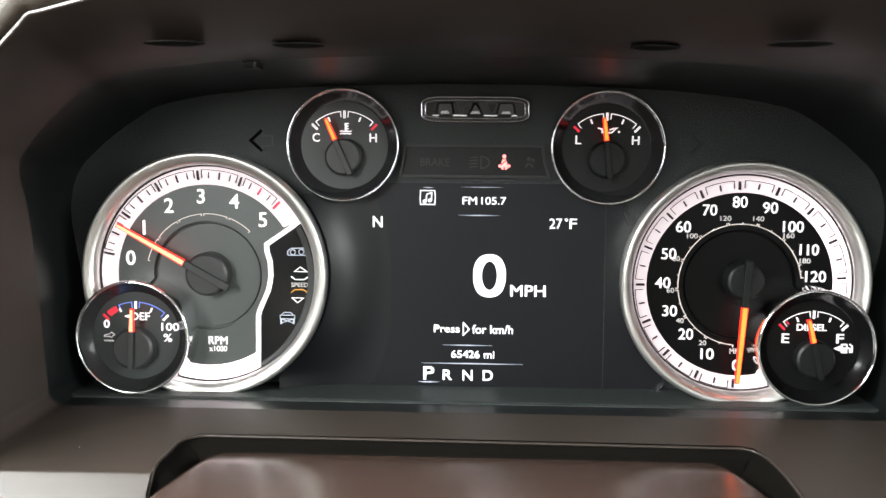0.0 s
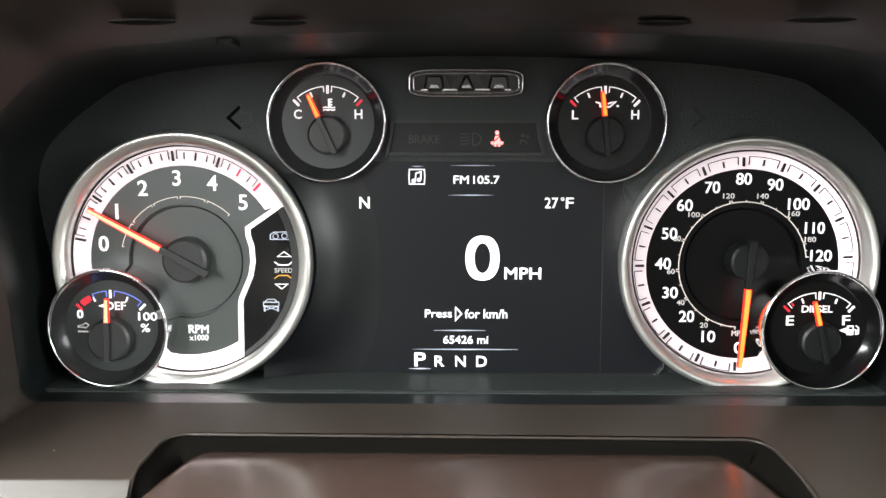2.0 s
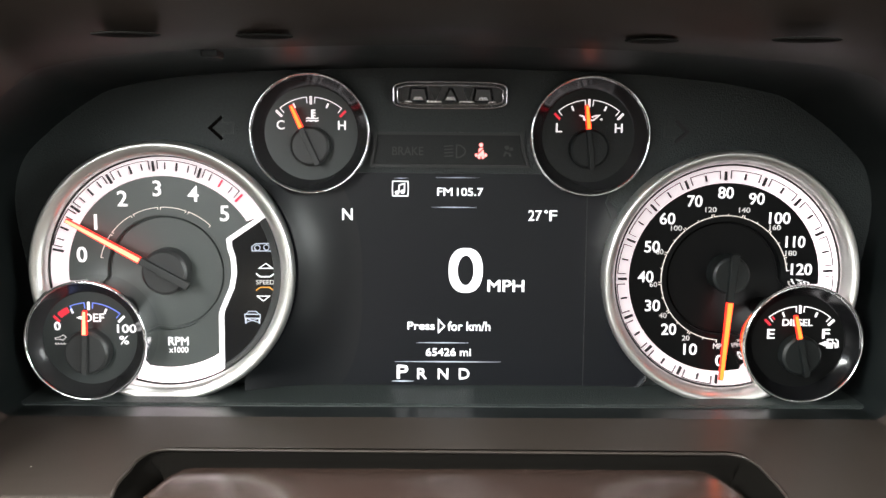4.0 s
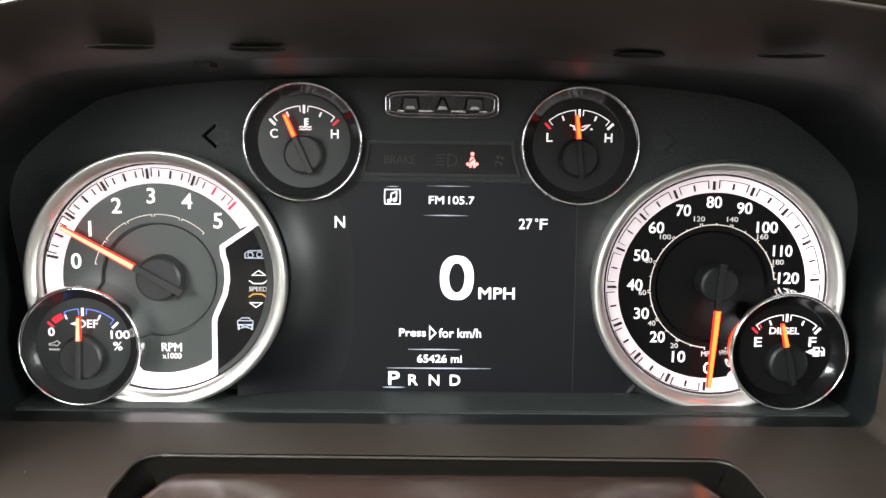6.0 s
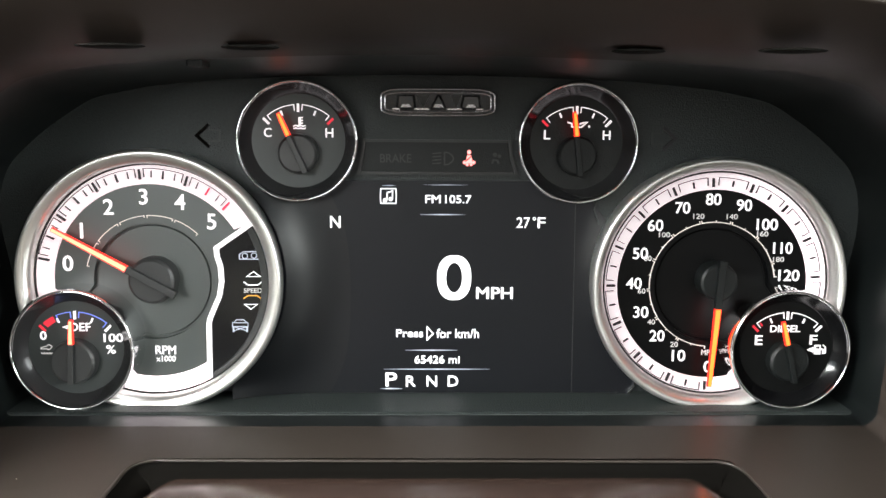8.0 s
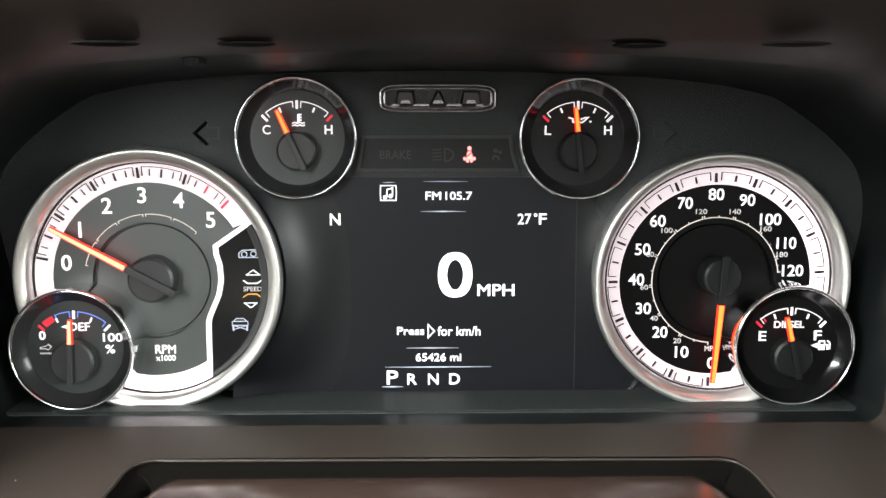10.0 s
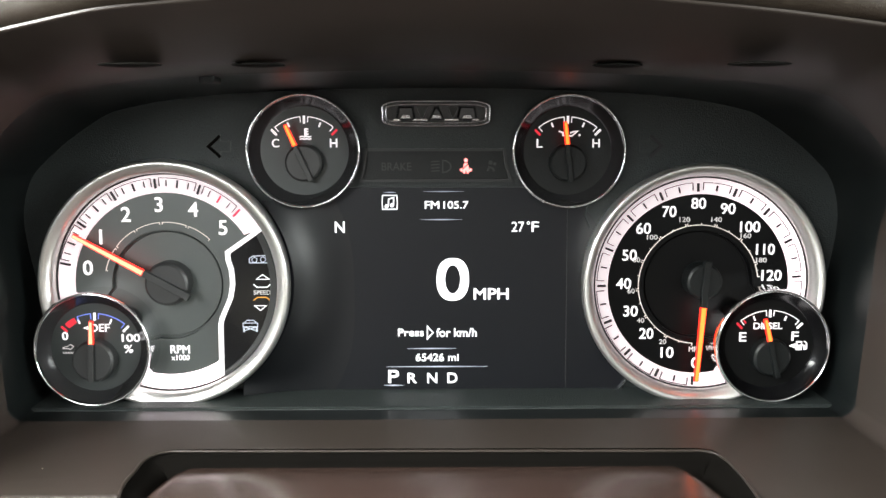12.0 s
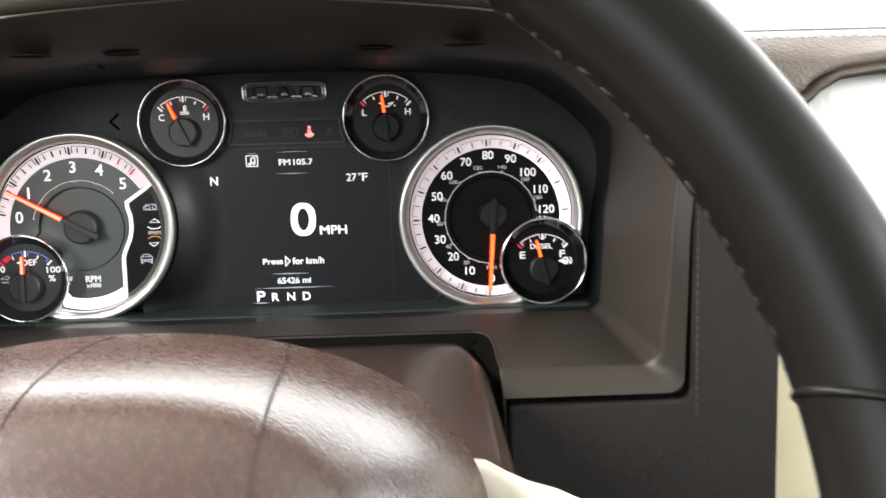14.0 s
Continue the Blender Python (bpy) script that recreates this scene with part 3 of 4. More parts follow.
def big_gauge(name, label, cx, cz, gap_angle, grow, slope):
    """Bezel, lit ring, face and recessed middle disc of a large dial; origin at the dial's centre."""
    th = empty(name, (cx, 0, cz), label, "gauge")
    d, rr = math.hypot(.0325, .0275), .0268

    def span(r):
        c = (d * d + r * r - rr * rr) / (2 * d * r)
        h = math.degrees(math.acos(max(-1, min(1, c))))
        return gap_angle + h, gap_angle + 360 - h

    part("bezel", lathe([(r * grow, y) for r, y in ((.0545, 0), (.0560, -.0120), (.0569, -.0150), (.0567, -.0180), (.0559, -.0197), (.0548, -.0199), *slope, (.0505, -.0100))], span, 160),
         SATIN, th, "rounded satin chrome bezel", smooth=True)
    part("barrel", lathe([(.0560 * grow, -.0118), (.0548 * grow, -.0100), (.0545 * grow, 0)], span, 140), BLACK, th)
    part("bezel_seam", lathe([(r * grow, y) for r, y in ((.0507, -.0122), (.0505, -.0128), (.0500, -.0128), (.0498, -.0120))], span, 140), GAP, th)
    return th


tach = big_gauge("tachometer", "tachometer with haze-grey dial, white lit ring and chrome bezel", -.1243, .0055, 220.2, 1.019, ((.0534, -.0193), (.0518, -.0184), (.0509, -.0172), (.0505, -.0145)))
speedo = big_gauge("speedometer", "speedometer with black dial, white lit ring and chrome bezel", .1260, .0045, 319.8, 1.0, ((.0538, -.0194), (.0528, -.0182), (.0520, -.0166), (.0515, -.0140)))
C0 = (0, 0)
YF = -.0085

# tachometer
TACH_RING = lit_ring_material("tach_ring_light", -66, 3.4)
SPEED_RING = lit_ring_material("speed_ring_light", 0, 2.0)
part("face", lathe([(.0262, YF + .0030), (.0262, YF), (.0440, YF)]), HAZED_DIAL, tach, "dial face with glare haze put into its grey")
part("centre_disc", lathe([(.0001, YF + .0020), (.0248, YF + .0020), (.0252, YF + .0030), (.0262, YF + .0030)]), HAZED_DIAL, tach)
part("lit_ring", lathe([(.0434, YF), (.0436, YF - .0008), (.0522, YF - .0022), (.0530, YF - .0018)], lambda r: (30.8 + (0 if r > .045 else 2), 301.5 if r > .045 else 306), 160), TACH_RING, tach, "white backlit ring")
win = arc(C0, .0524, -60, 30.5, 40) + [(.0440, .0252), (.0290, .0148), (.0300, .0075), (.0314, .0005), (.0300, -.006), (.0252, -.0160), (.0250, -.0455)]
part("icon_window", prism(win, YF - .0021, YF - .0006), GLOSS, tach, "black icon window")
part("window_ledge", lathe([(.0484, YF - .0020), (.0487, YF - .0030), (.0516, YF - .0036), (.0520, YF - .0010)], lambda r: (-58, 29.5), 60), HUB, tach, "grey ledge round the icon window", smooth=False)
LIPLINE = [(.0452, .0268), (.0290, .0156), (.0292, .0120), (.0306, .0075), (.0310, .0005), (.0298, -.0060), (.0254, -.0160), (.0248, -.0185), (.0246, -.0435)]
part("window_lip", strip(LIPLINE, .0022, YF - .0034, YF - .0008), WHITE, tach, "white lit edge of the icon window", bevel=.0004)
for k in range(6):
    a = 167.6 - 24.45 * k
    part("numeral", letters(str(k), polar(C0, .0380, a), .0069, None, YF - .0006, YF + .0002, .010), WHITE, tach)
for k in range(22):
    a = 167.6 - 24.45 * k / 4
    if k % 4 == 0:
        p = (.0456, .0502, .00085)
    elif k % 2 == 0:
        p = (.0461, .0497, .0006)
    else:
        p = (.0465, .0495, .0003)
    if k > 20:
        continue
    red = k in (18, 20)
    part("tick", bar(polar(C0, p[0], a), polar(C0, p[1], a), p[2] * 1.1, YF - .0026, YF - .0008), RED_INK if red else INK, tach)
for k in range(5):
    a, b = 167.6 - 24.45 * k - 2.2, 167.6 - 24.45 * (k + 1) + 2.2
    part("bracket", strip([polar(C0, .0465, a)] + arc(C0, .0504, a, b, 12) + [polar(C0, .0465, b)], .0003, YF - .0025, YF - .0010), INK, tach)
    a, b = 167.6 - 24.45 * k - 1.2, 167.6 - 24.45 * (k + 1) + 1.2
    part("inner_arc", strip([polar(C0, .0286, a)] + arc(C0, .0296, a, b, 12) + [polar(C0, .0286, b)], .0003, YF - .0003, YF + .0002), SCALE_WHITE, tach)
part("rpm_word", letters("RPM", (.0045, -.0312), .0038, .0090, YF - .0005, YF + .0002, .012), WHITE, tach)
part("factor_word", letters("x1000", (.0045, -.0352), .0026, .0086, YF - .0005, YF + .0002, .0), WHITE, tach)
# icons of the window
IY0, IY1 = YF - .0025, YF - .0019
part("speed_word", letters("SPEED", (0.0446, -0.0035), .0020, .0080, IY0, IY1, .0), DIM_WHITE, tach)
part("up_arrow", strip([(0.0420, 0.0028), (0.0480, 0.0028), (0.0450, 0.0050)], .00033, IY0, IY1, closed=True), SCREEN_TEXT, tach)
part("down_arrow", strip([(0.0408, -0.0098), (0.0464, -0.0098), (0.0436, -0.0120)], .00033, IY0, IY1, closed=True), SCREEN_TEXT, tach)
part("upper_bow", strip([(0.0406, 0.0004), (0.0424, -0.0010), (0.0468, -0.0010), (0.0486, 0.0004)], .0004, IY0, IY1), SCREEN_TEXT, tach)
part("lower_bow", strip([(0.0404, -0.0072), (0.0424, -0.0058), (0.0464, -0.0058), (0.0482, -0.0072)], .0005, IY0, IY1), AMBER, tach, "amber bow line")
bm = strip([(0.0390, 0.0106), (0.0390, 0.0126), (0.0406, 0.0138), (0.0462, 0.0140), (0.0476, 0.0128)], .0004, IY0, IY1)
strip([(0.0390, 0.0106), (0.0474, 0.0106)], .0004, IY0, IY1, bm)
strip(arc((0.0414, 0.0120), .0012, 0, 340, 12), .0003, IY0, IY1, bm, True)
strip(arc((0.0454, 0.0122), .0012, 0, 340, 12), .0003, IY0, IY1, bm, True)
part("vehicle_icon", bm, SCREEN_LINE, tach)
bm = strip([(.0352, -.0176), (.0366, -.0162), (.0406, -.0162), (.0420, -.0176)], .0004, IY0, IY1)
strip([(.0344, -.0178), (.0428, -.0178), (.0428, -.0200), (.0344, -.0200)], .0004, IY0, IY1, bm, True)
strip([(.0354, -.0202), (.0418, -.0222)], .0004, IY0, IY1, bm)
strip([(.0418, -.0202), (.0354, -.0222)], .0004, IY0, IY1, bm)
for x in (.0349, .0423):
    strip([(x, -.0200), (x, -.0230)], .0009, IY0, IY1, bm)
for v in bm.verts:
    v.co.x, v.co.z = .0386 + (v.co.x - .0386) * .82, -.0196 + (v.co.z + .0196) * .82
part("chassis_icon", bm, SCREEN_LINE, tach)
# the face lies a little off the bezel's centre
for ob in tach.children:
    if ob.name.split(".")[0] not in ("bezel", "barrel", "bezel_seam"):
        ob.location = (-.0009, 0, -.0012)
needle(tach, (0, 0), 151.0, .0125, .0115, .0475, .0030, .0019, -.0160, .0103, YF + .002, None, NEEDLE_PALE)

# speedometer: its face lies deeper and a little lower than the bezel
YS, CS = -.0055, (.0007, -.0015)


def set_in(ob):
    ob.location = (CS[0], 0, CS[1])
    return ob


set_in(part("face", lathe([(.0262, YS + .0030), (.0262, YS), (.0446, YS)]), SPEED_FACE, speedo, "black dial face"))
set_in(part("centre_disc", lathe([(.0001, YS + .0020), (.0250, YS + .0020), (.0254, YS + .0030), (.0262, YS + .0030)]), SPEED_FACE, speedo))
set_in(part("lit_ring", lathe([(.0434, YS), (.0436, YS - .0010), (.0524, YS - .0022), (.0532, YS - .0018)]), SPEED_RING, speedo, "white backlit ring"))
WIDE = (.0038, .0064, .0071, .0072, .0074, .0072, .0072, .0070, .0072, .0072, .0100, .0092, .0100, .0100)
REACH = (.0395, .0373, .0354, .0359, .0368, .0368, .0382, .0376, .0380, .0373, .0351, .0345, .0343, .0343)
for k in range(14):
    a = 267.8 - 21.9 * k
    part("numeral", letters(str(k * 10), polar((.0017, -.0004), REACH[k], a + .6), .0052, WIDE[k] * .95, YS - .0006, YS + .0002, .006), WHITE, speedo)
    part("tick", bar(polar(CS, .0447, a), polar(CS, .0487, a), .00105, YS - .0026, YS - .0008), INK, speedo)
    if k < 13:
        part("tick", bar(polar(CS, .0452, a - 10.95), polar(CS, .0480, a - 10.95), .00065, YS - .0026, YS - .0008), INK, speedo)
        p, q = a - 3.0, a - 18.9
        part("bracket", strip([polar(CS, .0454, p)] + arc(CS, .0490, p, q, 12) + [polar(CS, .0454, q)], .00032, YS - .0024, YS - .0010), INK, speedo)
for k in range(1, 10):
    a = 267.2 - 27.3 * k
    part("small_numeral", letters(str(k * 20), polar(CS, .0322, a + (4 if k == 5 else -2 if k == 8 else 0)), .0023, .0034 if k < 5 else .0050, YS - .0004, YS + .0002, .0), DIM_WHITE, speedo)
for k in range(10):
    a, b = 267.0 - 27.4 * k - .9, 267.0 - 27.4 * (k + 1) + .9
    if k == 9:
        b = a - 12
    part("inner_arc", strip([polar(CS, .0299, a)] + arc(CS, .0287, a, b, 14) + [polar(CS, .0299, b)], .00036, YS - .0005, YS + .0002), SCALE_WHITE, speedo)
    m = (a + b) / 2
    part("small_tick", bar(polar(CS, .0287, m), polar(CS, .0295, m), .00034, YS - .0004, YS + .0002), SCALE_WHITE, speedo)
part("unit_word", letters("MPH", (.0004, -.0331), .0024, .0060, YS - .0004, YS + .0002, .01), DIM_WHITE, speedo)
needle(speedo, (.0016, .0009), 266.3, .0100, .0118, .0475, .0030, .0020, -.0150, .0085, YS + .002, BLACK)


def small_gauge(name, label, cx, cz, yfront, yface, yback, angle, chrome):
    """A small round dial in a deep ring; its scale turns about a pivot below the centre."""
    th = empty(name, (cx, 0, cz), label, "gauge", "small round gauges")
    part("bezel", lathe([(.0267, yback), (.0268, yfront + .0025), (.0266, yfront + .0007), (.0260, yfront), (.0255, yfront + .0004), (.0252, yfront + .0013)], n=128), chrome, th, "thin chrome ring", smooth=True)
    # left wells, faces and hubs use paler copies: haze kept in the colour
    part("well", lathe([(.0253, yfront + .0011), (.0248, yfront + .0022), (.0212, yface - .0006), (.0207, yface)], n=128), WELL if cx < .1 else BLACK_WELL, th, "glossy black sloped inner ring", smooth=True)
    part("face", disc(.0210, yface, yface + .001), HAZED_FACE if cx < 0 else BLACK if cx < .1 else BLACK_FACE, th, "round dial face")
    pv = (0, -.0055)
    needle(th, pv, angle, .0090, .0086, .0192, .0022, .0016, yface - .0068, .0098 if cx < -.1 else .0088, yface, HUB if cx < 0 else BLACK, NEEDLE_PALE if cx < -.1 else None)
    return th, pv, yface - .0004, yface + .0002


def scale_marks(th, pv, y0, y1, ends, arcs):
    for k, a in enumerate((135, 112.5, 90, 67.5, 45)):
        big = k % 2 == 0
        part("tick", bar(polar(pv, .0182 if big else .0180, a), polar(pv, .0218 if big else .0202, a), .0010 if big else .0007, y0, y1), ends.get(k, WHITE), th)
    for a, b, m in arcs:
        part("scale_line", strip([polar(pv, .0188, a)] + arc(pv, .0214, a, b, 10) + [polar(pv, .0188, b)], .00035, y0, y1), m, th)


TWO = ((129.5, 95, WHITE), (85, 50.5, WHITE))
temp, pv, y0, y1 = small_gauge("temperature_gauge", "coolant temperature gauge with haze-grey dial and chrome ring", -.0604, .0669, -.0100, -.0030, 0, 114.0, CHROME)
scale_marks(temp, pv, y0, y1, {4: RED}, TWO)
part("cold_letter", letters("C", (-.0135, .0036), .0040, .0034, y0, y1, .025), WHITE, temp)
part("hot_letter", letters("H", (.0137, .0036), .0040, .0034, y0, y1, .025), WHITE, temp)
bm = bar((.0006, .0066), (.0006, .0104), .0009, y0, y1)
for k in range(3):
    bar((.0008, .0102 - k * .0012), (.0020, .0102 - k * .0012), .0005, y0, y1, bm=bm)
for z in (.0064, .0053):
    strip([(-.0022 + .0011 * i, z + (.0004 if i % 2 else 0)) for i in range(6)], .0005, y0, y1, bm)
part("coolant_icon", bm, WHITE, temp)

oil, pv, y0, y1 = small_gauge("oil_pressure_gauge", "oil pressure gauge with black dial and chrome ring", .0633, .0667, -.0100, -.0030, 0, 96.5, CHROME)
scale_marks(oil, pv, y0, y1, {0: RED}, TWO)
part("low_letter", letters("L", (-.0132, .0036), .0040, .0028, y0, y1, .025), WHITE, oil)
part("high_letter", letters("H", (.0135, .0036), .0040, .0034, y0, y1, .025), WHITE, oil)
bm = strip([(-.0042, .0092), (-.0022, .0086), (-.0022, .0072), (.0020, .0070), (.0046, .0092), (.0030, .0090), (.0012, .0084)], .0006, y0, y1)
disc(.0005, y0, y1, (.0056, .0074), 10, bm)
part("oil_icon", bm, WHITE, oil)

deff, pv, y0, y1 = small_gauge("exhaust_fluid_gauge", "exhaust fluid gauge with haze-grey dial, blue scale and chrome ring", -.1566, -.0233, -.0250, -.0185, 0, 87.5, CHROME)
scale_marks(deff, pv, y0, y1, {0: RED}, ((112, 95, BLUE), (85, 50.5, BLUE)))
part("low_zone", prism([polar(pv, .0188, 129), polar(pv, .0212, 130)] + arc(pv, .0216, 128, 116, 6) + [polar(pv, .0190, 116)], y0, y1), RED, deff, "red low zone")
part("zero_letter", letters("0", (-.0140, .0054), .0038, .0027, y0, y1, .018), WHITE, deff)
part("full_letters", letters("100", (.0163, .0044), .0037, .0084, y0, y1, .015), WHITE, deff)
part("percent_letter", letters("%", (.0150, -.0008), .0038, .0040, y0, y1, .012), WHITE, deff)
part("fluid_word", letters("DEF", (.0022, .0092), .0036, .0088, y0, y1, .018), WHITE, deff)
part("side_mark", prism([(-.0056, .0092), (-.0032, .0100), (-.0032, .0084)], y0, y1), WHITE, deff)
bm = strip([(-.0152, .0000), (-.0128, .0006), (-.0118, .0014), (-.0104, .0004), (-.0118, -.0010), (-.0128, -.0006), (-.0152, -.0006)], .0003, y0, y1, closed=True)
for i in range(4):
    strip(arc((-.0146 + i * .0012, -.0022), .0006, 180, 360, 5), .0003, y0, y1, bm)
part("fluid_icon", bm, DIM_WHITE, deff)

fuel, pv, y0, y1 = small_gauge("fuel_gauge", "fuel gauge with black dial and chrome ring", .1570, -.0230, -.0250, -.0185, 0, 104.0, CHROME)
scale_marks(fuel, pv, y0, y1, {0: RED}, TWO)
part("reserve_tick", bar(polar(pv, .0190, 126), polar(pv, .0206, 126), .0006, y0, y1), RED, fuel)
part("empty_letter", letters("E", (-.0124, .0034), .0043, .0033, y0, y1, .018), WHITE, fuel)
part("full_letter", letters("F", (.0122, .0036), .0043, .0033, y0, y1, .018), WHITE, fuel)
part("fuel_word", letters("DIESEL", (-.0008, .0086), .0031, .0134, y0, y1, .010), WHITE, fuel)
bm = prism([(.0128, -.0030), (.0156, -.0030), (.0156, .0012), (.0128, .0012)], y0, y1)
strip([(.0158, -.0006), (.0168, -.0008), (.0168, -.0026), (.0178, -.0024), (.0178, .0002), (.0166, .0012)], .0005, y0, y1, bm)
part("pump_icon", bm, WHITE, fuel)
part("pump_window", box(.0134, .0150, y0 - .0003, y0 + .0001, -.0004, .0006), INK, fuel)
part("side_mark", prism([(.0094, -.0010), (.0124, .0002), (.0124, -.0022)], y0, y1), WHITE, fuel)

# ---------------------------------------------------------------- steering column
column = empty("steering_column", (0, 0, 0), "glossy brown steering column cover in a black gasket", "steering column")


def shelf(x, y):
    return -.0515 + .0833 * (y + .04)


front_right = -.1335
edge = [Vector((-.1172, -.1175, -.170)), Vector((-.1172, -.1165, -.080)), Vector((-.1170, -.1130, -.067)), Vector((-.1166, -.1070, -.0575))]
edge += [Vector((x, y, shelf(x, y))) for x, y in OPENING[2:-1]]
edge += [Vector((.1183, -.1230, shelf(0, -.123))), Vector((.1186, front_right, -.0602)), Vector((.1190, -.1375, -.0690)), Vector((.1195, -.1400, -.0790)), Vector((.1200, -.1410, -.170))]
edge = catmull(edge, 6)


def inset(d, dz):
    """The opening's edge moved inwards by d and down by dz."""
    out = []
    for i, v in enumerate(edge):
        t = edge[min(i + 1, len(edge) - 1)] - edge[max(i - 1, 0)]
        n = Vector((t.y, -t.x, 0)) if t.xy.length > .3 * abs(t.z) else Vector((-math.copysign(1, v.x), 0, 0))
        out.append(v + n.normalized() * d + Vector((0, 0, dz)))
    return out


bead = [[v + (inset(1, 0)[i] - v) * (.0007 * math.cos(a)) + Vector((0, -.0003, .0007 * math.sin(a))) for i, v in enumerate(edge)] for a in (math.tau * k / 8 for k in range(9))]
part("edge_bead", loft(bead, closed=False), BROWN, column, "thin rounded edge of the opening", smooth=True)
part("gasket", loft([edge, inset(.0008, -.0016), inset(.0040, -.0034), inset(.0090, -.0060), inset(.0130, -.0120), inset(.0135, -.05)], closed=False), GASKET, column, "matt black gasket round the column", smooth=True)


def shroud_section(i):
    """A flat-topped tunnel with rounded shoulders; its far end is rounded over."""
    k = .0105 * i
    y = -.0785 - k
    z = -.0566 + .004 * k - .16 * k * k - (.0022 if i == 0 else .0005 if i == 1 else 0)
    w, r = .1040 + .16 * min(k, .05), .0085
    half = [Vector((x, y, z)) for x in (0, .02, .04, .06, w - r - .01)]
    half += [Vector((w - r + r * math.sin(a), y, z - r + r * math.cos(a))) for a in (radians(9 * i) for i in range(11))]
    half += [Vector((w + .002, y, z - .07)), Vector((w + .002, y, z - .14))]
    return [Vector((-v.x - .001, v.y, v.z)) for v in half[:0:-1]] + half


part("cover", loft([shroud_section(i) for i in range(20)], closed=False), SHROUD, column, "glossy brown column cover", smooth=True)

# ---------------------------------------------------------------- dashboard around the cluster
dash = empty("dashboard", (0, 0, 0), "dark brown dashboard with leather-grained pads", "dashboard")
# upper pad: from the hood's lip up and back
front = catmull(cornered(FRONT))
start = 8 * 8  # upper half, from the side's top


def upper(dx, dy, dz):
    """The brow's edge moved out by dx, back by dy and up by dz; the pad is thinner over the passenger side's corner."""
    h, left = [], []
    for v in front[start:]:
        side = min(1, abs(v.x) / .2)
        thin = 1 - .62 * max(0, min(1, (v.x - .105) / .04))
        h.append(Vector((v.x + dx * side * thin, v.y + dy, v.z + dz * thin)))
        left.append(shallow_left(Vector((-v.x - dx * side, v.y + dy, v.z + dz * (1 if v.x < .14 else .9)))))
    return h + left[-2::-1]


pad = [upper(0, .0015, .0004), upper(.0005, -.0018, .0026), upper(.0015, -.0034, .0070), upper(.003, -.0026, .0120), upper(.007, .004, .0172), upper(.012, .018, .0225),
       upper(.020, .045, .0268), upper(.028, .10, .0277), upper(.03, .26, .0212), upper(.03, .55, -.0065)]
part("upper_pad", loft(pad, closed=False), SHADED_LEATHER, dash, smooth=True)
inner = [(.2092 - .0065 + .0065 * math.sin(a), -.0748 + .0065 - .0065 * math.cos(a)) for a in (radians(15 * k) for k in range(7))]
part("side_panel", prism([(.1205, -.42), (.2520, -.42), (.2520, .0495), (.2092, .0495)] + inner[::-1] + [(.1205, -.0748)], -.1465, -.06), DARK_LEATHER, dash, "leather-grained dark brown panel", bevel=.0022)
part("side_panel", box(-.2520, -.2092, -.1170, -.03, -.42, .0495), DARK_LEATHER, dash, "leather-grained brown side panel", bevel=.004)
part("lower_panel", box(-.2512, -.1205, -.1175, -.0315, -.42, -.0748), BROWN_LEATHER, dash, "dark brown lower panel", bevel=.0025)
for s, back_by in ((-1, .028), (1, 0)):
    bm = box(.2045, .2120, -.1380, -.05, -.09, .06)
    box(.12, .2085, -.1345, -.05, -.09, -.0705, bm)
    g = part("gap", bm, GAP, dash)
    g.scale.x = s
    g.location.y = back_by
turn = [(-.110, .0525), (-.146, .0530), (-.1485, .0550), (-.1485, .060), (-.1470, .067), (-.1415, .077), (-.130, .0885), (-.112, .0995), (-.085, .1085), (-.05, .1135), (.02, .1165), (.09, .117)]
rows = [[Vector((x, y + back_by, z)) for y, z in turn] for x, back_by in ((.2025, .030), (.2050, .012), (.2086, .003), (.2098, 0), (.225, 0), (.238, .004), (.247, .012), (.254, .028))]
# same pad as upper_pad, in the lighter copy for the daylight on it
part("pad_return", loft(rows, closed=False), LIT_LEATHER, dash, "wrinkled brown leather end of the upper pad", smooth=True)
bm = box(-.43, -.215, -.050, .02, -.50, .040)
box(.215, .262, -.050, .02, -.50, .088, bm)
box(-.215, .215, .020, .06, -.50, .095, bm)
part("dash_core", bm, TRIM_DARK, dash)
sm = bmesh.new()
bmesh.ops.create_cube(sm, size=1)
for v in sm.verts:
    v.co = (v.co.x * .0006, v.co.y * .0006, v.co.z * .0030)
sme = bpy.data.meshes.new("stitch")
sm.to_mesh(sme)
sm.free()
sme.materials.append(THREAD)
pale_sme = sme.copy()
pale_sme.materials.clear()
pale_sme.materials.append(DUST)
for k in range(30):
    s = new("stitch", sme)
    s.parent = dash
    s.location = (.2116, -.1466, .040 - k * .0042)

# passenger side
pside = empty("passenger_dash", (0, 0, 0), "cream lower dash under a stitched brown leather pad", "dashboard")
EDGE = ((.222, .066), (.275, .068), (.283, .0725), (.288, .0775), (.294, .0810), (.303, .0840), (.326, .0870), (.45, .0915), (.7, .095), (1.12, .099))  # lower edge of the pad: (x, z)
rows = []
for x, zb in EDGE:
    rows.append([Vector((x, y, z)) for y, z in ((-.090, zb - .001), (-.096, zb), (-.0975, zb + .0030), (-.0940, max(.0895, zb + .006)), (-.0835, .0985), (-.0735, .1040), (-.058, .1085), (.0, .1135), (.25, .118), (.52, .10))])
part("pad", loft(rows, closed=False), LIT_LEATHER, pside, "stitched brown leather pad", smooth=True)
part("pad_seam", loft([[Vector((x, y, z)) for x in (.228, .3, .5, 1.12)] for y, z in ((-.0775, .1050), (-.0762, .1062), (-.0745, .1060))], closed=False), TRIM_DARK, pside)
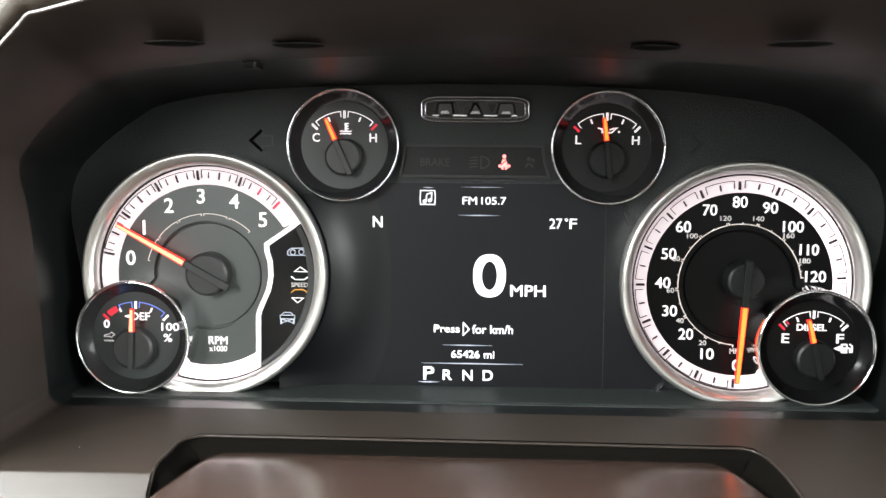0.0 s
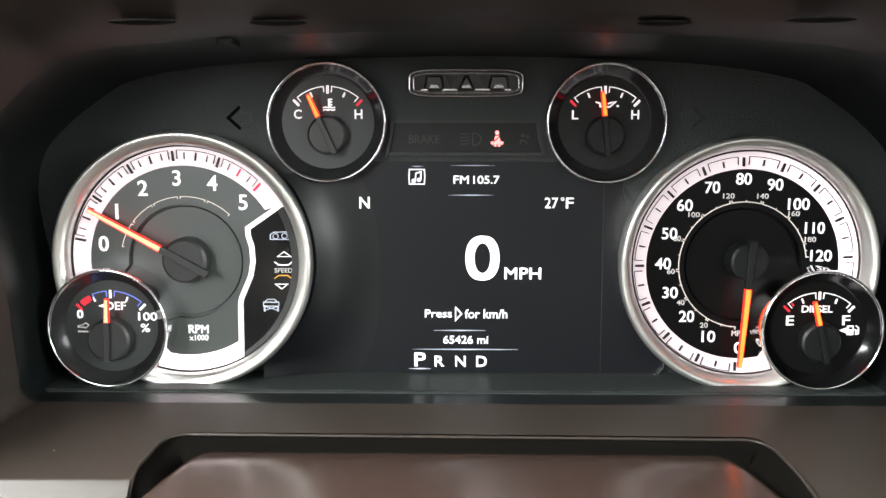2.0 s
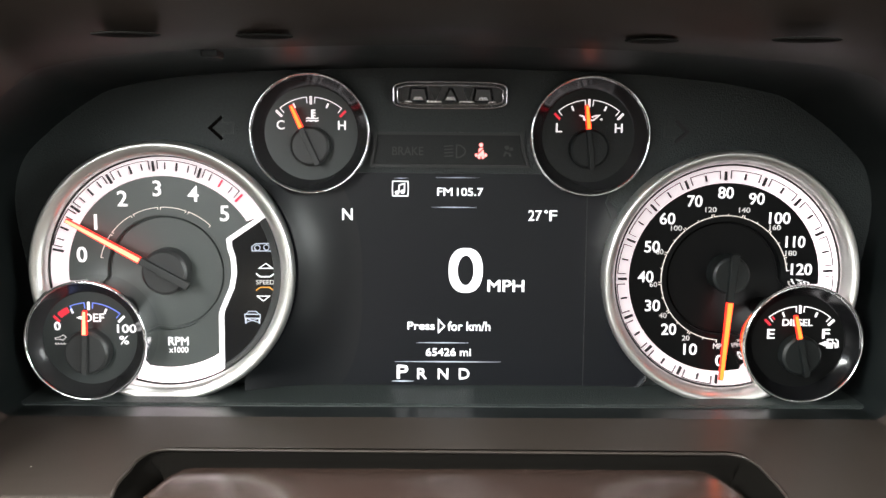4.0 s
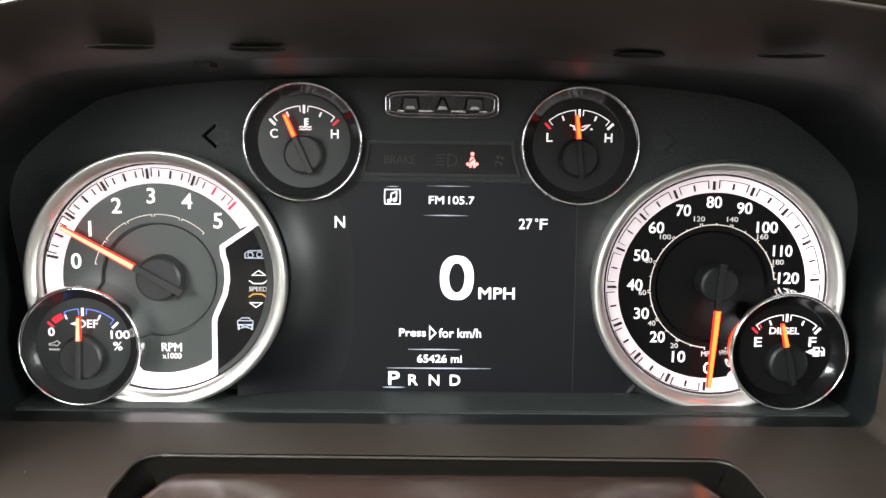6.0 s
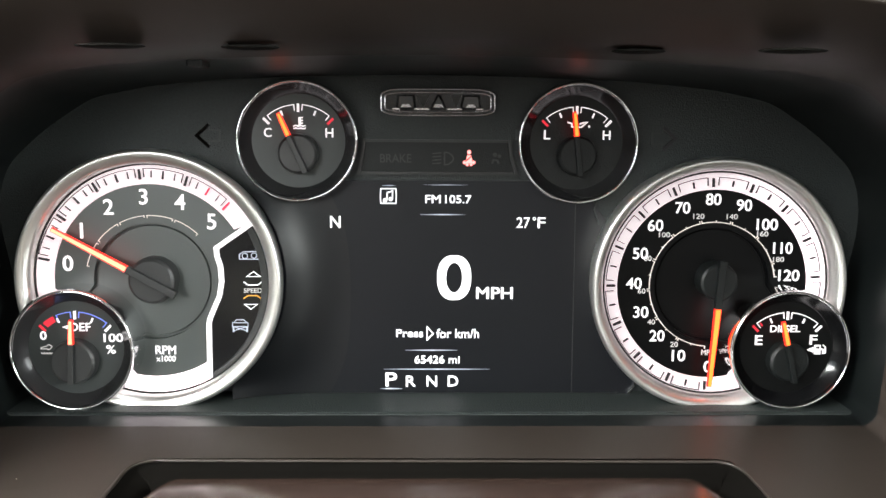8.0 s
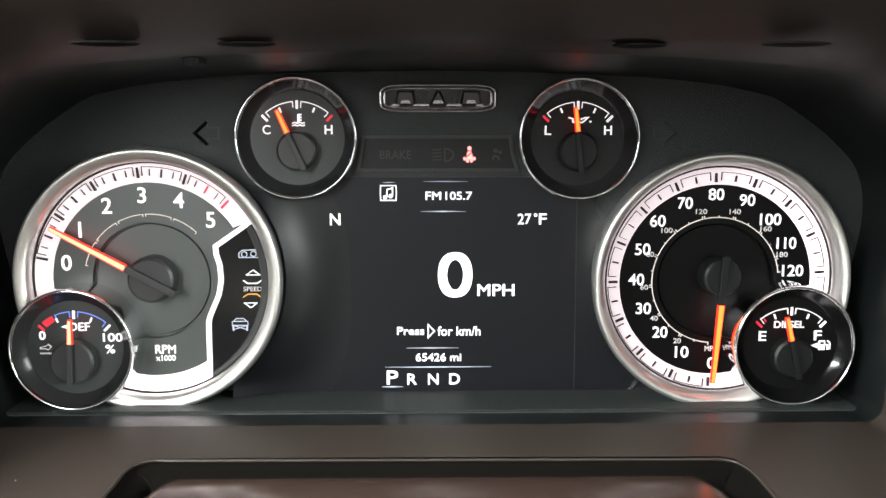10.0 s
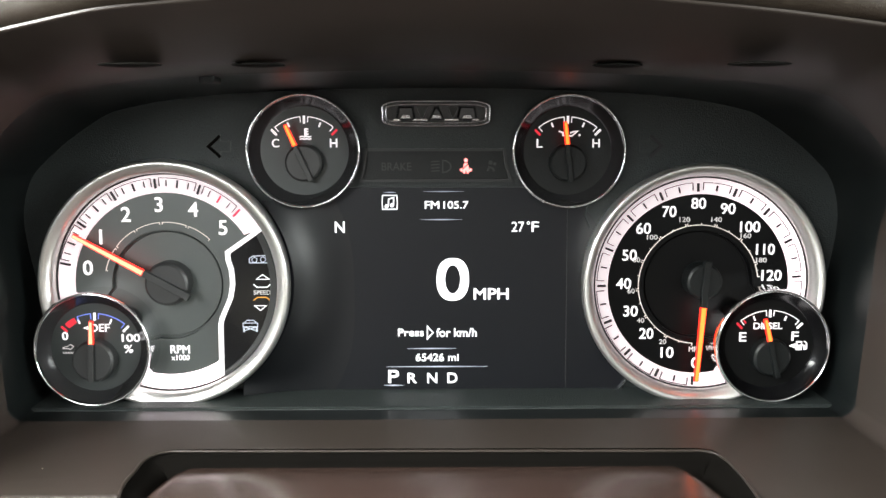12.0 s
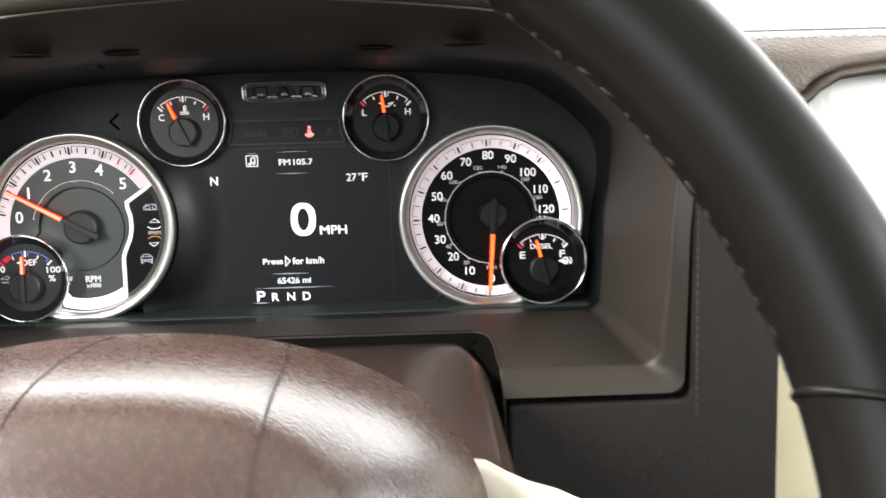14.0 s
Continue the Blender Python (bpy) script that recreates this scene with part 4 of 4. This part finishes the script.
for k in range(60):
    s = new("stitch", pale_sme)
    s.parent = pside
    s.location, s.rotation_euler = (.235 + k * .0062, -.0790, .1018), (0, radians(90), 0)
rows = [[Vector((x + (.004 if x < .3 else 0), y, zb - .0052 + dz)) for x, zb in EDGE[1:]] for y, dz in ((-.080, .0060), (-.0935, .0052), (-.0955, .0012), (-.0955, -.0008), (-.080, -.0012))]
part("trim_edge", loft(rows[:3], closed=False), LIT_LEATHER, pside, "soft brown edge under the pad", smooth=True)
part("dark_trim", loft(rows[2:], closed=False), TRIM_DARK, pside, "dark curved trim line", smooth=True)
# upper part is near white to stand for the light falling on it
part("lit_fascia", loft([[Vector((.2535, y, z)), Vector((.270, y, z))] + [Vector((x + (.004 if x < .3 else 0), y, max(z, zb - .0060) if z > .05 else z)) for x, zb in EDGE[1:]] for y, z in ((-.05, .062), (-.082, .058), (-.096, .040), (-.103, 0), (-.106, -.040))], closed=False), PALE, pside, "upper cream fascia with its daylight put into a paler colour", smooth=False)
part("cream_fascia", loft([[Vector((x, y, z)) for x in (.2535, .258, .30, .6, 1.12)] for y, z in ((-.100, -.038), (-.108, -.042), (-.110, -.08), (-.110, -.45), (-.04, -.45))], closed=False), FASCIA, pside, "cream plastic fascia", smooth=False)

# ---------------------------------------------------------------- steering wheel
WC = Vector((.0029, -.379, -.033))
TILT = radians(23.3)
wheel = empty("steering_wheel", WC, "brown leather steering wheel with a padded hub and cream spokes", "steering wheel")
wheel.rotation_euler = (-TILT, 0, 0)
# in the wheel's own axes: x right, z up in its plane, -y towards the driver
R, RT = .1886, .0166
bm = bmesh.new()
NU, NV = 160, 28
grid = []
for i in range(NU):
    t = math.tau * i / NU
    row = []
    thick = 1 + .10 * math.exp(-((math.degrees(t) - 355 + 180) % 360 - 180) ** 2 / 300) + .10 * math.exp(-((math.degrees(t) - 185 + 180) % 360 - 180) ** 2 / 300)
    for j in range(NV):
        p = math.tau * j / NV
        r = RT * thick * (1 - .035 * math.exp(-((math.degrees(p) - 180) / 9) ** 2))
        row.append(bm.verts.new(((R + r * math.cos(p)) * math.cos(t), r * math.sin(p) * 1.04, (R + r * math.cos(p)) * math.sin(t))))
    grid.append(row)
for i in range(NU):
    for j in range(NV):
        bm.faces.new((grid[i][j], grid[(i + 1) % NU][j], grid[(i + 1) % NU][(j + 1) % NV], grid[i][(j + 1) % NV]))
rim = part("rim", bm, RIM_LEATHER, wheel, "dark brown leather rim", smooth=True)
# the rim's plane stands a little below the hub's
rim_pose = Matrix.Translation((-.0035, -.3772, -.0418)) @ Matrix.Rotation(radians(-20.6), 4, "X")
rim.matrix_local = (Matrix.Translation(WC) @ Matrix.Rotation(-TILT, 4, "X")).inverted() @ rim_pose
sm = bmesh.new()
bmesh.ops.create_uvsphere(sm, u_segments=8, v_segments=6, radius=1)
for v in sm.verts:
    v.co = (v.co.x * .0008, v.co.y * .0007, v.co.z * .0022)
rme = bpy.data.meshes.new("stitch")
sm.to_mesh(rme)
sm.free()
rme.materials.append(RIM_THREAD)
rme.shade_smooth()
for k in range(140):
    t = math.tau * k / 140
    jit = random.uniform(-.9, .9)
    s = new("stitch", rme)
    s.parent = rim
    ri = R - RT * .965
    s.location = (ri * math.cos(t), .0028 + .0009 * jit, ri * math.sin(t))
    s.scale.z = random.uniform(.6, 1.3)
    s.rotation_euler = (radians(18 * jit), -t + radians(12 + 14 * jit), 0)

# padded hub
A, BU, BL, PX = .109, .065, .085, -.0135
TURN = ((0, 13), (.055, 33), (.0705, 58), (.0915, 83), (.11, 88), (.2, 90))  # how the surface turns inwards along its way to the middle


def pad_profile():
    """Steps from the back edge to the middle: how far out, as a share of the outline, and how deep."""
    steps, z, y, w, ds = [(.90, .0815), (.975, .0808), (.995, .0796)], BU, .078, 0, .0008
    while z > .0004:
        steps.append((z / BU, y))
        (s0, a0), (s1, a1) = next((p, q) for p, q in zip(TURN, TURN[1:]) if q[0] > w)
        a = radians(a0 + (a1 - a0) * (w - s0) / (s1 - s0))
        z, y, w = z - math.sin(a) * ds, y - math.cos(a) * ds, w + ds
    return steps + [(.004, y)]


# (z, x) along each seam, from the back edge down the front
SEAMS = (((.0660, .0345), (.0595, .0353), (.0477, .0377), (.0328, .0368), (.0133, .0347), (-.03, .0330)),
         ((.0660, -.0140), (.0585, -.0167), (.0523, -.0188), (.0401, -.0211), (.0347, -.0224), (-.03, -.0290)))


def seam_at(seam, z):
    (z0, x0), (z1, x1) = next(((p, q) for p, q in zip(seam, seam[1:]) if z >= q[0]), seam[-2:])
    return x0 + (x1 - x0) * (z - z0) / (z1 - z0)


bm = bmesh.new()
NA = 640
grid = []
for k, y in pad_profile():
    row = []
    for i in range(NA):
        t = math.tau * i / NA
        c, s = math.cos(t), math.sin(t)
        ex = 2 / 2.25
        x = PX + A * k * math.copysign(abs(c) ** ex, c)
        z = (BU if s > 0 else BL) * k * math.copysign(abs(s) ** ex, s)
        g = 0
        if z > -.03 and k < .99:
            g = math.exp(-((x - seam_at(SEAMS[0], z)) / .0010) ** 2)
        row.append(bm.verts.new((x, y + .0003 * g, z - .0003 * g)))
    grid.append(row)
for a, b in zip(grid, grid[1:]):
    for i in range(NA):
        bm.faces.new((a[i], a[(i + 1) % NA], b[(i + 1) % NA], b[i]))
bm.faces.new(grid[0][::-1])
bm.faces.new(grid[-1])
part("hub_pad", bm, PAD_LEATHER, wheel, "grained brown leather hub pad with two seams", smooth=True)
STEPS = pad_profile()[3:]
for seam in SEAMS:
    path = []
    for i in range(60):
        z = .0625 - .085 * i / 59
        x = seam_at(seam, z)
        k = (abs((x - PX) / A) ** 2.25 + abs(z / (BU if z > 0 else BL)) ** 2.25) ** (1 / 2.25)
        if k > .995:
            continue
        (k0, d0), (k1, d1) = next((p, q) for p, q in zip(STEPS, STEPS[1:]) if q[0] <= k)
        path.append(Vector((x, d0 + (d1 - d0) * (k - k0) / (k1 - k0), z)))
    tube = [[v + Vector((.00034 * math.cos(a), .0001, .0001)) + Vector((0, -.00028, .0002)) * math.sin(a) for v in path] for a in (math.tau * k / 8 for k in range(9))]
    part("pad_seam", loft(tube, closed=False), SEAM_LEATHER, wheel, "dark sewn seam", smooth=True)
SPOKE = ((.070, .0260, -.040, .092), (.095, .0230, -.042, .088), (.1008, .0192, -.042, .083), (.1069, .0159, -.042, .078), (.1141, .0133, -.043, .071), (.121, .0095, -.046, .065), (.1278, .0062, -.048, .059), (.150, -.005, -.052, .042), (.178, -.012, -.055, .026))
for s in (-1, 1):
    pts = []
    for x, zt, zb, y in SPOKE:
        pts.append((s * x, zt, zb, y))
    rows = []
    for x, zt, zb, y in pts:
        m, h = (zt + zb) / 2, (zt - zb) / 2
        rows.append([Vector((x, y + .006 * math.sin(math.tau * i / 20), m + h * math.copysign(abs(math.cos(math.tau * i / 20)) ** .6, math.cos(math.tau * i / 20)))) for i in range(20)])
    part("spoke", loft(rows), CREAM, wheel, "cream spoke", smooth=True)
for a, lean in ((10.5, 24), (169.5, -24), (330, 0), (210, 0)):
    bm = lathe([(RT * 1.06 + .0006 * math.cos(p), .0010 * math.sin(p)) for p in (math.tau * i / 8 for i in range(8))], n=32, close=True)
    rs = part("rim_seam", bm, RIM_LEATHER, rim, "raised leather seam", smooth=True)
    rs.matrix_local = Matrix.Translation((R * math.cos(radians(a)), 0, R * math.sin(radians(a)))) @ Matrix.Rotation(-radians(a - lean), 4, "Y") @ Matrix.Rotation(radians(90), 4, "X") @ Matrix.Scale(1.08, 4)
bm = box(-.03, .03, -.005, .012, -.168, -.07)
part("spoke", bm, CREAM, wheel, "cream lower spoke", bevel=.006)
part("boss", lathe([(.0001, .16), (.045, .16), (.05, .083), (.0001, .083)], n=40), TRIM_DARK, wheel)


# ---------------------------------------------------------------- cab
def slab(name, x0, x1, y0, y1, z0, z1, mat, label, category):
    return thing(name, box(x0, x1, y0, y1, z0, z1), mat, label, category, kind="structure")


# unseen cab shell; doors and rear wall are dark to cut bounced light
slab("ceiling", -.49, 1.25, -1.75, .12, .72, .76, HEADLINER, "light grey cloth headliner", "ceiling")
slab("floor", -.49, 1.25, -1.75, .80, -.84, -.80, CARPET, "dark carpet floor", "floor")
slab("wall_rear_lower", -.47, 1.23, -1.75, -1.70, -.80, .02, SEAT, "brown rear cab wall and bench back", "wall")
slab("wall_rear_upper", -.47, 1.23, -1.75, -1.70, .40, .72, HEADLINER, "grey rear cab header", "wall")
slab("wall_front", -.47, 1.23, .58, .62, -.80, .05, TRIM_DARK, "dark firewall under the windshield", "wall")
slab("door_1", 1.19, 1.23, -1.70, .58, -.80, .08, DOOR, "dark brown passenger door panel below the window", "door")
slab("pillar_1", 1.19, 1.23, -1.70, -1.35, .08, .72, HEADLINER, "grey cloth rear pillar", "pillar")
slab("trim_1", 1.19, 1.23, -1.35, .12, .56, .72, HEADLINER, "grey cloth rail over the door window", "trim")
slab("door_2", -.47, -.43, -.56, .08, -.80, .07, DOOR, "dark brown driver door panel below the window", "door")
slab("door_3", -.47, -.43, -1.70, -.66, -.80, -.05, DOOR, "dark brown rear door panel below the window", "door")
slab("pillar_2", -.47, -.43, -.66, -.56, -.80, .72, HEADLINER, "grey cloth middle pillar", "pillar")
slab("trim_2", -.47, -.43, -.56, .08, .53, .72, HEADLINER, "grey cloth rail over the driver window", "trim")
slab("trim_3", -.47, -.43, -1.70, -.66, .53, .72, HEADLINER, "grey cloth rail over the rear window", "trim")
slab("wall_left_front", -.47, -.43, .08, .58, -.80, .10, TRIM_DARK, "dark kick panel ahead of the door", "wall")
# unseen driver's seat behind the view
seat = empty("driver_seat", (0, -1.1, -.45), "brown grained high-backed driving chair behind the wheel", "chair")
part("seat_cushion", box(-.27, .27, -.25, .28, -.12, .02), SEAT, seat, bevel=.04)
part("seat_back", box(-.26, .26, -.42, -.25, -.05, .62), SEAT, seat, bevel=.05)
part("headrest", box(-.14, .14, -.40, -.28, .66, .86), SEAT, seat, bevel=.04)
part("seat_base", box(-.22, .22, -.22, .22, -.35, -.12), CARPET, seat, bevel=.01)
thing("backdrop", box(-6, 8, 4.0, 4.05, -2, 6), BACKDROP, "plain bright overcast sky far outside", "backdrop", kind="structure")
# unseen white ground, added to throw light up through the windows
thing("ground", box(-40, 40, -40, 40, -1.45, -1.40), BOUNCE_GROUND, "unseen white ground outside the truck, added to bounce light", "ground", kind="structure")
